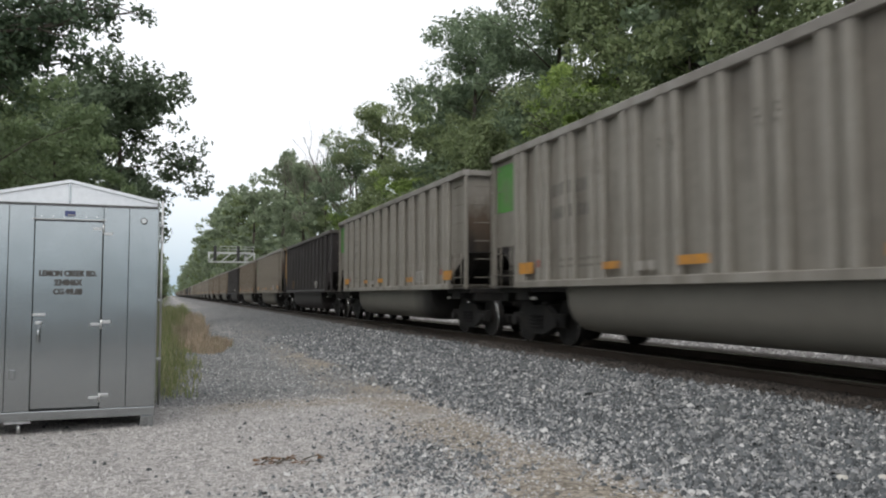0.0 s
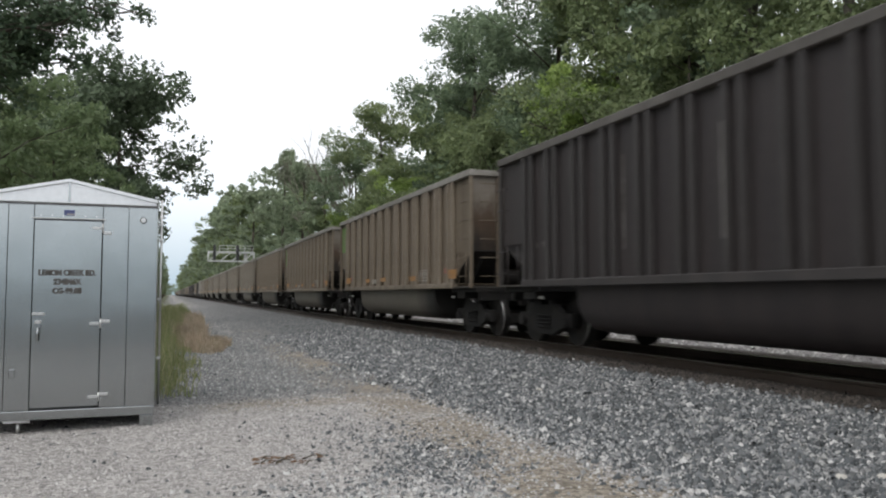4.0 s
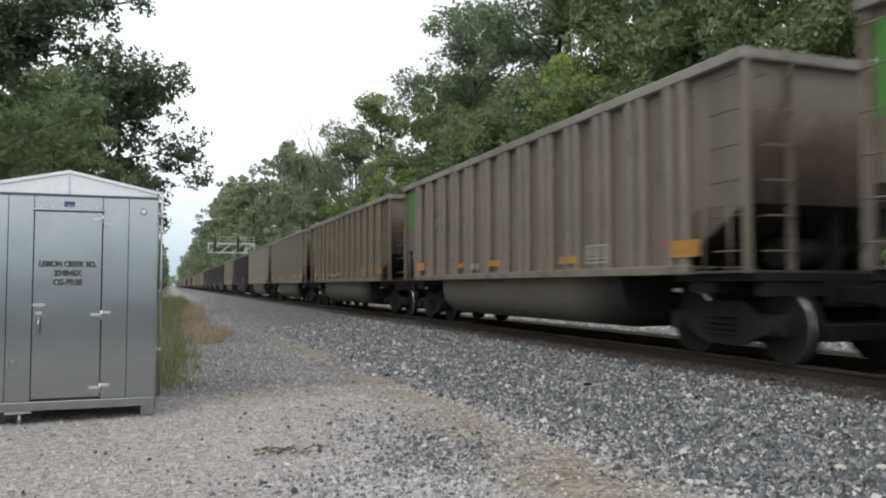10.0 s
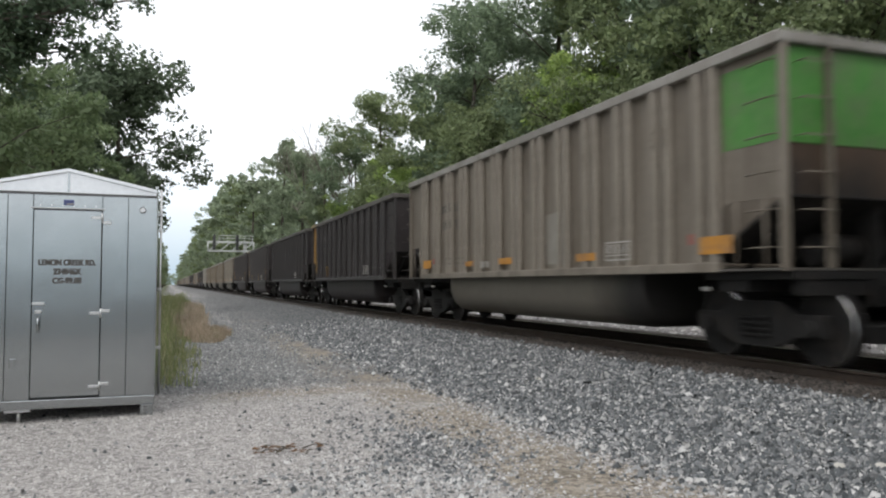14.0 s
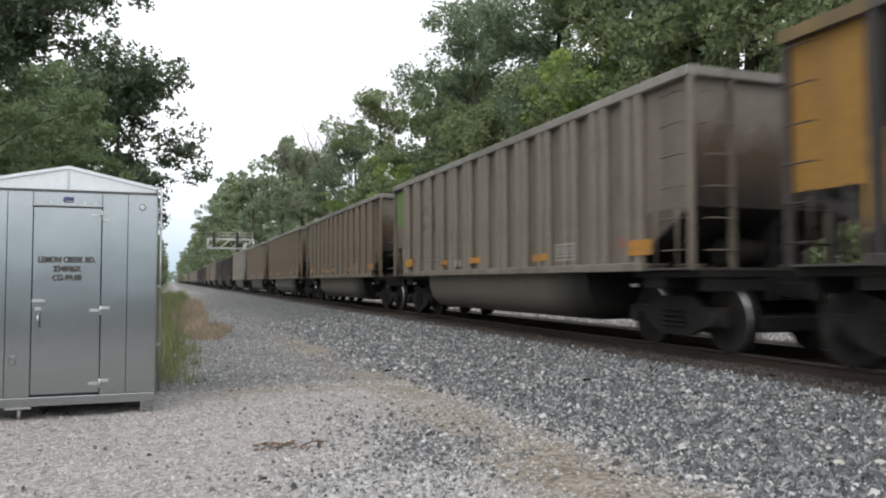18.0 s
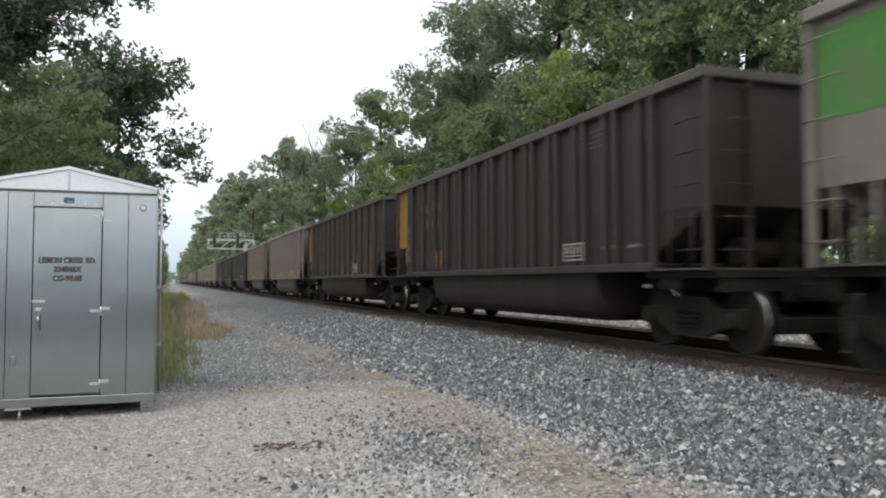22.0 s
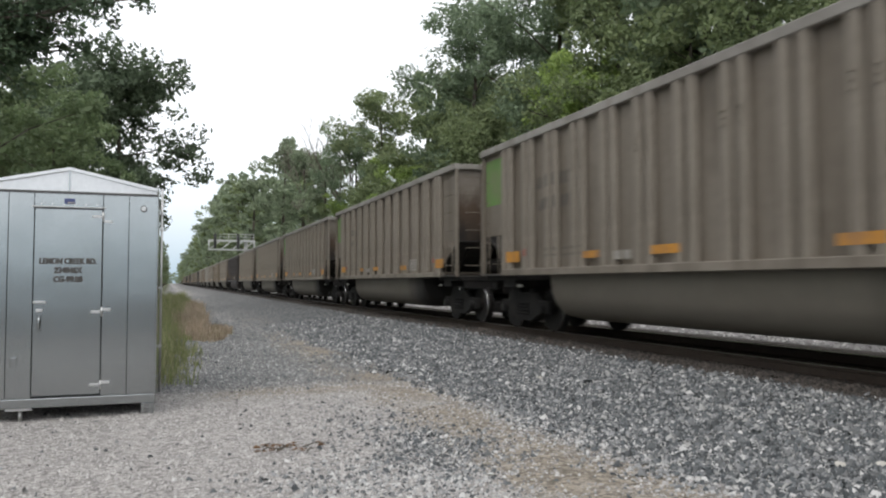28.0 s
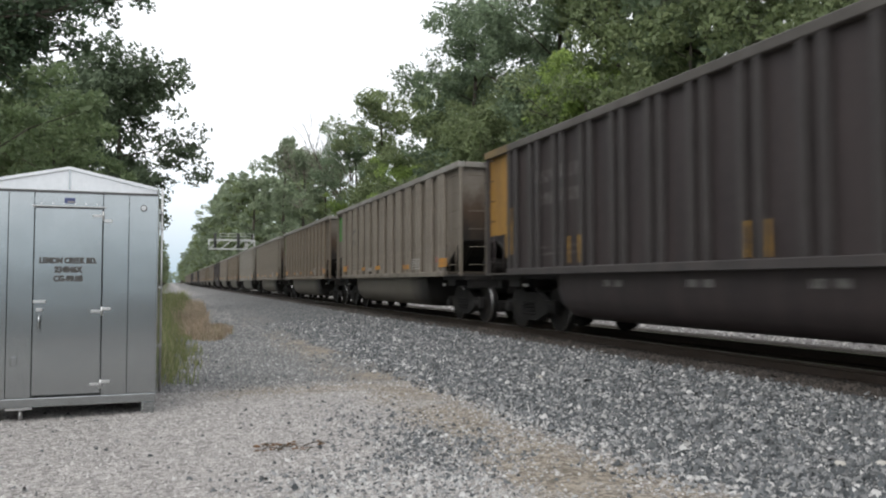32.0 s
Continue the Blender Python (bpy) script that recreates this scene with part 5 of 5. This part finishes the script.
# the wood beyond the track: a first row, bushy edge, and rows behind
for i, (x, y, k, s, w) in enumerate(((23.5, 12, "oak", 1.0, 1.0), (22.5, 20, "maple", 0.98, 1.0), (24.5, 27, "elm", 1.05, 1.1), (22.5, 35, "maple", 1.0, 0.95), (23.5, 43, "oak", 0.98, 1.0), (25.5, 49, "elm", 0.86, 1.0),
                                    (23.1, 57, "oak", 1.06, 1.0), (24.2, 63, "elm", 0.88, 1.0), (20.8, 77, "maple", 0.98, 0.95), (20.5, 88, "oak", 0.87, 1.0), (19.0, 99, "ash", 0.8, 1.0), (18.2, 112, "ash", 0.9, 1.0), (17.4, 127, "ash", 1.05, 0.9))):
    plant(k, x, y, s, 47 * i, w)
for i in range(9):
    plant("far_" + KINDS[i % 3], 30 + rt.uniform(-2, 3), 8 + 9 * i, rt.uniform(0.92, 1.1) * (1 if i < 5 else 0.78), rt.uniform(0, 360))
for i in range(12):
    plant("young" if i % 3 else "bright", 20.0 + rt.uniform(-0.8, 1.5) - 0.03 * i, 10 + 9 * i + rt.uniform(-2, 2), rt.uniform(0.75, 1.05), rt.uniform(0, 360))
plant("far_maple", 27.0, 72.0, 1.0, 50)
plant("maple", 26.0, 56.0, 0.84, 80)
plant("young", 21.2, 58.0, 1.25, 77)
plant("young", 20.6, 67.0, 1.1, 140)
plant("young", 20.8, 50.0, 1.15, 200)
plant("bright", 20.0, 34.0, 0.98, 30)
plant("young", 21.6, 27.8, 1.15, 250)
plant("far_oak", 29.0, 36.0, 0.95, 310)
plant("bright", 19.5, 66.0, 0.9, 100)
y = 166.0
for i in range(19):
    plant("far_" + KINDS[i % 3], 15.8 + rt.uniform(-0.8, 0.8), y, rt.uniform(0.98, 1.15), rt.uniform(0, 360))
    plant("far_" + KINDS[(i + 1) % 3], 25 + rt.uniform(-2, 2), y - 22, rt.uniform(0.95, 1.15), rt.uniform(0, 360))
    y += 13 + 1.2 * i
plant("far_elm", 14.5, 235.0, 1.12, 40)
plant("far_oak", 13.6, 280.0, 0.95, 95)
for i in range(9):
    plant("far_" + KINDS[i % 3], 13.2 + rt.uniform(-0.6, 0.6), 640 + 55 * i, rt.uniform(0.9, 1.1), rt.uniform(0, 360))
# the west side, beyond the equipment house
for i in range(18):
    y = 75 + 24 * i
    plant("far_" + KINDS[i % 3], -5.9 + rt.uniform(-1.2, 0.4), y, rt.uniform(0.44, 0.54) + 0.006 * i, rt.uniform(0, 360), 0.95)
for i in range(16):
    plant("far_" + KINDS[i % 3], -3.9 + rt.uniform(-0.5, 0.5), 200 + 26 * i + i * i, rt.uniform(0.5, 0.6) + 0.012 * i, rt.uniform(0, 360), 0.85)
for i in range(10):
    plant("far_" + KINDS[i % 3], -15 + rt.uniform(-3, 3), 40 + 14 * i, rt.uniform(0.6, 0.75), rt.uniform(0, 360))
for x, y, k, s in ((-4.6, 22, "sapling", 0.66), (-8.5, 25, "maple", 0.42), (-3.5, 26.5, "sapling", 0.6), (-10, 30, "oak", 0.5), (-5.4, 29, "maple", 0.36), (-4.2, 33, "sapling", 0.62), (-6.5, 36, "oak", 0.42)):
    plant(k, x, y, s, 60 * x)
plant("far_oak", -6.6, 56.0, 0.64, 15)
plant("far_maple", -9.6, 62.0, 0.68, 75)
plant("far_elm", -4.6, 66.0, 0.5, 135)
TREE_KINDS["lone"] = tree_meshes(34, 14.2, 4.0, 0.35, 250, 78, 0.125, M_LONE_LEAF, 0.0, 0.5)
WORDS["lone"] = "dark open-crowned oak overhanging the verge"
plant("lone", -2.6, 42.0, 0.98, 20)


def overhang():
    """An oak west of the pad; long low limbs reach east over the house."""
    rg = np.random.default_rng(77)
    bm = bmesh.new()
    t = thing("oak_tree", "backlit-dark oak whose long branches hang over the pad", "tree", at=pose(-5.6, 13.4, ground_z(-5.6, 13.4) - 0.1))
    rod(bm, (0, 0, -0.2), (0.15, 0.1, 3.2), 0.26, 0.21, 10)
    rod(bm, (0.15, 0.1, 3.2), (-0.1, 0.2, 9.5), 0.21, 0.05, 8)
    cen, rad = [], []
    tips = [(5.0, 0.3, 6.7), (4.8, 0.1, 6.75), (4.5, 0.3, 6.6), (4.1, -0.3, 6.2), (3.6, 0.6, 5.75), (3.0, -0.3, 5.6), (3.7, 0.9, 6.4), (3.0, -0.6, 6.5), (2.7, 1.0, 5.5), (2.6, 0.0, 6.1), (4.3, 0.8, 7.1), (3.2, 0.4, 5.55), (3.7, 0.2, 6.05), (4.4, 0.5, 6.85), (3.4, -0.2, 6.15), (2.9, 0.3, 5.85), (3.9, 0.4, 6.5), (3.3, 0.1, 5.8), (4.2, 0.3, 6.5), (3.9, -0.1, 6.15), (4.15, 0.6, 5.9), (3.85, 0.5, 5.75)]
    tips += [(4.2 * math.cos(a), 4.2 * math.sin(a), rg.uniform(5.5, 8.5)) for a in np.linspace(0.9, 5.4, 11)] + [(1.2, 0.6, 9.4), (-1.0, -0.7, 9.6), (0.3, 0.9, 10.2)]
    for x, y, z in tips:
        a = Vector((0.12, 0.1, min(z - 1.6, 7.5) if z > 6.8 else 4.3 + 0.3 * (z - 5)))
        b = Vector((x, y, z))
        m = a.lerp(b, 0.5) + Vector((0, 0, 0.35))
        rod(bm, a, m, 0.07, 0.035, 7)
        rod(bm, m, b, 0.035, 0.006, 6)
        for q in range(22):
            u = rg.uniform(0.3, 1.06)
            p = (a.lerp(m, u * 2) if u < 0.5 else m.lerp(b, u * 2 - 1)) + Vector(rg.normal(0, 0.17, 3))
            cen.append(tuple(p))
            rad.append(rg.uniform(0.14, 0.28))
            if q % 2:
                rod(bm, m.lerp(b, max(u * 2 - 1.2, 0)), p, 0.015, 0.006, 4)
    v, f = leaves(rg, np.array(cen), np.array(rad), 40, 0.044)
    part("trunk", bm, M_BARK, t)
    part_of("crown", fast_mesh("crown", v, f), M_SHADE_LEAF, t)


overhang()


def undergrowth(name, n, x0, x1, y0, y1, top, seed):
    rg = np.random.default_rng(seed)
    y = y0 + (y1 - y0) * rg.uniform(0, 1, n) ** 1.6
    x = rg.uniform(x0, x1, n)
    lift = rg.uniform(0.05, 1, n) * top * (0.7 + 0.3 * np.sin(y * 0.7) * np.sin(y * 0.23))
    z = np.array([ground_z(a, b) for a, b in zip(x, y)]) + lift
    v, f = leaves(rg, np.stack([x, y, z], 1), rg.uniform(0.4, 0.9, n), 26, 0.17)
    ob = part_of(name, fast_mesh(name, v, f), M_LEAF[1], None)
    tagged(ob, "dense green undergrowth at the foot of the wood", "bushes", kind="stuff")


def distant_woods():
    """The woods that close the view where the line bends away."""
    rg = np.random.default_rng(63)
    n = 520
    x, y = rg.uniform(-90, 130, n), 1450 + rg.uniform(-40, 40, n)
    z = 19 * rg.uniform(0.02, 1, n) * (0.75 + 0.25 * np.sin(x * 0.21) * np.sin(x * 0.083 + 1))
    v, f = leaves(rg, np.stack([x, y, z], 1), rg.uniform(2.0, 4.0, n), 26, 1.0)
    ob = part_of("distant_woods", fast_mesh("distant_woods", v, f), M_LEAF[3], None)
    tagged(ob, "far grey-green woods closing the end of the line", "woods", kind="stuff")


distant_woods()
undergrowth("undergrowth", 1900, 17.6, 21.0, 2, 170, 4.6, 61)
undergrowth("undergrowth", 500, -7.5, -2.6, 16, 60, 2.4, 62)
# unseen woods behind the camera, added for what the house front reflects
for i in range(9):
    plant("far_" + KINDS[i % 3], -60 + 15 * i + rt.uniform(-2, 2), -125 + rt.uniform(-4, 4), rt.uniform(0.28, 0.36), rt.uniform(0, 360))
for i in range(5):
    plant("far_" + KINDS[i % 3], -19 + rt.uniform(-2, 2), -12 + 9 * i, rt.uniform(0.55, 0.7), rt.uniform(0, 360))
    plant("far_" + KINDS[i % 3], 26 + rt.uniform(-2, 2), -36 + 9 * i, rt.uniform(0.8, 1.0), rt.uniform(0, 360))


def bare_tree(x, y, height, seed):
    rg = random.Random(seed)
    bm = bmesh.new()

    def grow(a, d, length, r, level):
        b = a + d * length
        rod(bm, a, b, r, r * 0.6, 5)
        if level:
            for _ in range(4):
                e = (d + Vector((rg.uniform(-0.7, 0.7), rg.uniform(-0.7, 0.7), rg.uniform(-0.1, 0.4)))).normalized()
                grow(a.lerp(b, rg.uniform(0.5, 1.0)), e, length * rg.uniform(0.5, 0.75), r * 0.5, level - 1)
    grow(Vector((0, 0, -0.2)), Vector((0, 0, 1)), height * 0.55, height * 0.012, 4)
    t = thing("bare_tree", "leafless dead tree standing among green crowns", "tree", at=pose(x, y, ground_z(x, y)))
    part("trunk", bm, M_TWIG, t)


bare_tree(21.0, 93.0, 19.5, 3)
bare_tree(19.0, 103.0, 18.0, 5)


# ---- verge: weeds and dry grass ----
def tufts(name, n, where, height, material, label, seed, width=0.012):
    rg = np.random.default_rng(seed)
    x, y = where(rg, n)
    n = len(x)
    z = np.array([ground_z(a, b) for a, b in zip(x, y)])
    hgt = height * rg.uniform(0.35, 1.1, n) * (0.75 + 0.5 * np.array([noise.noise((a * 1.3, b * 0.6, 2.0)) for a, b in zip(x, y)]))
    ang = rg.uniform(0, 2 * np.pi, n)
    lean = rg.uniform(0.05, 0.45, n) * hgt
    dx, dy = np.cos(ang), np.sin(ang)
    w = width * rg.uniform(0.6, 1.5, n) * (1 + y / 40)
    a2 = rg.uniform(0, 2 * np.pi, n)
    wx, wy = np.cos(a2) * w, np.sin(a2) * w
    p0 = np.stack([x - wx, y - wy, z - 0.03], 1)
    p1 = np.stack([x + wx, y + wy, z - 0.03], 1)
    p2 = np.stack([x + wx * 0.8 + dx * lean * 0.4, y + wy * 0.8 + dy * lean * 0.4, z + hgt * 0.6], 1)
    p3 = np.stack([x - wx * 0.8 + dx * lean * 0.4, y - wy * 0.8 + dy * lean * 0.4, z + hgt * 0.6], 1)
    p4 = np.stack([x + dx * lean, y + dy * lean, z + hgt], 1)
    v = np.stack([p0, p1, p2, p3, p3, p2, p4, p4 + 0.002], 1).reshape(-1, 3)
    i = np.arange(n)[:, None] * 8
    f = np.concatenate([i + np.array([[0, 1, 2, 3]]), i + np.array([[4, 5, 6, 7]])], 0)
    ob = part_of(name, fast_mesh(name, v, f), material, None)
    return tagged(ob, label, "grass", kind="stuff")


def patch(cx, cy, rx, ry):
    def pick(rg, n):
        a, r = rg.uniform(0, 2 * np.pi, n), np.sqrt(rg.uniform(0, 1, n))
        r = r * (0.75 + 0.25 * np.sin(a * 3.0) + 0.35 * rg.uniform(0, 1, n))
        return cx + rx * r * np.cos(a), cy + ry * r * np.sin(a)
    return pick


def verge(edge, wide):
    """Places west of a line whose x at y is edge(y), thinning out towards it."""
    def pick(rg, n):
        y = 11.6 * (70 / 11.6) ** rg.uniform(0, 1, n)
        return edge(y) + 0.12 * np.sin(y * 0.9) + 0.08 * np.sin(y * 2.3) + 0.1 * rg.normal(0, 1, n) - wide * rg.uniform(0, 1, n) ** 1.4, y
    return pick


def weed_edge(y):
    return -0.12 + 0.03 * np.clip(y - 14, 0, 40)


tufts("weeds", 6500, verge(weed_edge, 2.4), 1.0, M_WEED, "tall olive-green and straw weeds along the verge", 41, 0.008)
tufts("weeds", 2600, verge(lambda y: weed_edge(y) + 0.4, 0.7), 0.34, M_WEED, "low sparse weeds along the gravel edge", 42, 0.007)
tufts("dry_grass", 2600, patch(0.95, 22.3, 0.7, 2.2), 0.36, M_DRY, "dry brown grass clump beside the gravel", 43, 0.006)
tufts("dry_grass", 2000, patch(0.62, 24.0, 0.5, 3.0), 0.8, M_DRY, "tall dry brown grass behind the clump", 45, 0.006)
tufts("dry_grass", 3200, patch(0.9, 38, 0.7, 10.0), 0.7, M_DRY, "dry brown grass along the verge", 44, 0.006)


# ---- signal gantry ----
def make_gantry():
    y, x0, x1, z0, z1 = 156.0, 7.1, 15.8, 7.92, 9.9
    g = thing("signal_gantry", "pale aluminium cantilever signal bridge over the track", "signal gantry", at=pose(16.8, y, 0))

    def put(name, bm, m, par, label=""):
        bmesh.ops.translate(bm, verts=bm.verts[:], vec=(-16.8, -y, 0))
        return part(name, bm, m, par, label)
    for yy in (y, y + 1.3):
        put("lower_chord", boxes((x0, x1, yy - 0.12, yy + 0.12, z0, z0 + 0.26)), M_TRUSS, g)
        put("upper_chord", boxes((x0, x1, yy - 0.12, yy + 0.12, z1 - 0.26, z1)), M_TRUSS, g)
        n = 4
        st = (x1 - x0) / n
        for i in range(n + 1):
            if i in (0, n):
                put("upright", rod(bmesh.new(), (x0 + i * st, yy, z0), (x0 + i * st, yy, z1), 0.12), M_TRUSS, g)
            if i < n:
                put("brace", rod(bmesh.new(), (x0 + i * st, yy, z0 + 0.1), (x0 + (i + 1) * st, yy, z1 - 0.1), 0.11), M_TRUSS, g)
    put("walkway", boxes((x0, x1, y - 0.1, y + 1.4, z1 + 0.002, z1 + 0.08)), M_TRUSS, g)
    for z in (z1 + 0.6, z1 + 1.15):
        put("handrail", boxes((x0 + 2.0, x1, y - 0.05, y + 0.05, z, z + 0.09)), M_TRUSS, g)
    for i in range(5):
        put("rail_post", boxes((x0 + 2.0 + i * 1.6, x0 + 2.09 + i * 1.6, y - 0.05, y + 0.05, z1 + 0.08, z1 + 1.2)), M_TRUSS, g)
    for x in (8.2, 12.6):
        s = put("signal_head", boxes((x - 0.26, x + 0.26, y - 0.5, y - 0.2, z0 + 0.3, z1 + 1.25), bevel=0.05), M_SIGNAL, g, "black signal head")
        for z in (z0 + 0.7, z0 + 1.6, z0 + 2.6):
            put("hood", rod(bmesh.new(), (x, y - 0.85, z), (x, y - 0.5, z), 0.16, n=10), M_SIGNAL, s)
    put("mast", rod(bmesh.new(), (14.2, y + 0.65, 0), (14.2, y + 0.65, z1 - 0.3), 0.35, n=14), M_TRUSS, g, "round cantilever mast")


make_gantry()


# ---- what moves: the train, and the wheels under it ----
def run_at(t):
    for (t0, s0), (t1, s1) in zip(RUN, RUN[1:]):
        if t <= t1:
            return s0 + (s1 - s0) * (t - t0) / (t1 - t0)
    return RUN[-1][1]


def motions():
    for k, c in CARS:
        y = REAR0 + PITCH * k - LENGTH / 2
        walk(c, [(t, pose(TRACK, y - s, RAIL_Z)) for t, s in RUN])
    first = WHEELSETS[0]
    walk(first, [(i / FPS, pose(0, 0, 0, math.degrees(run_at(i / FPS) / 0.457))) for i in range(32 * FPS + 1)])
    # the other wheelsets turn alike, so they share its keys
    for w in WHEELSETS[1:]:
        w.rotation_mode = "QUATERNION"
        keys = w.animation_data_create()
        keys.action = first.animation_data.action
        keys.action_slot = first.animation_data.action_slot


motions()
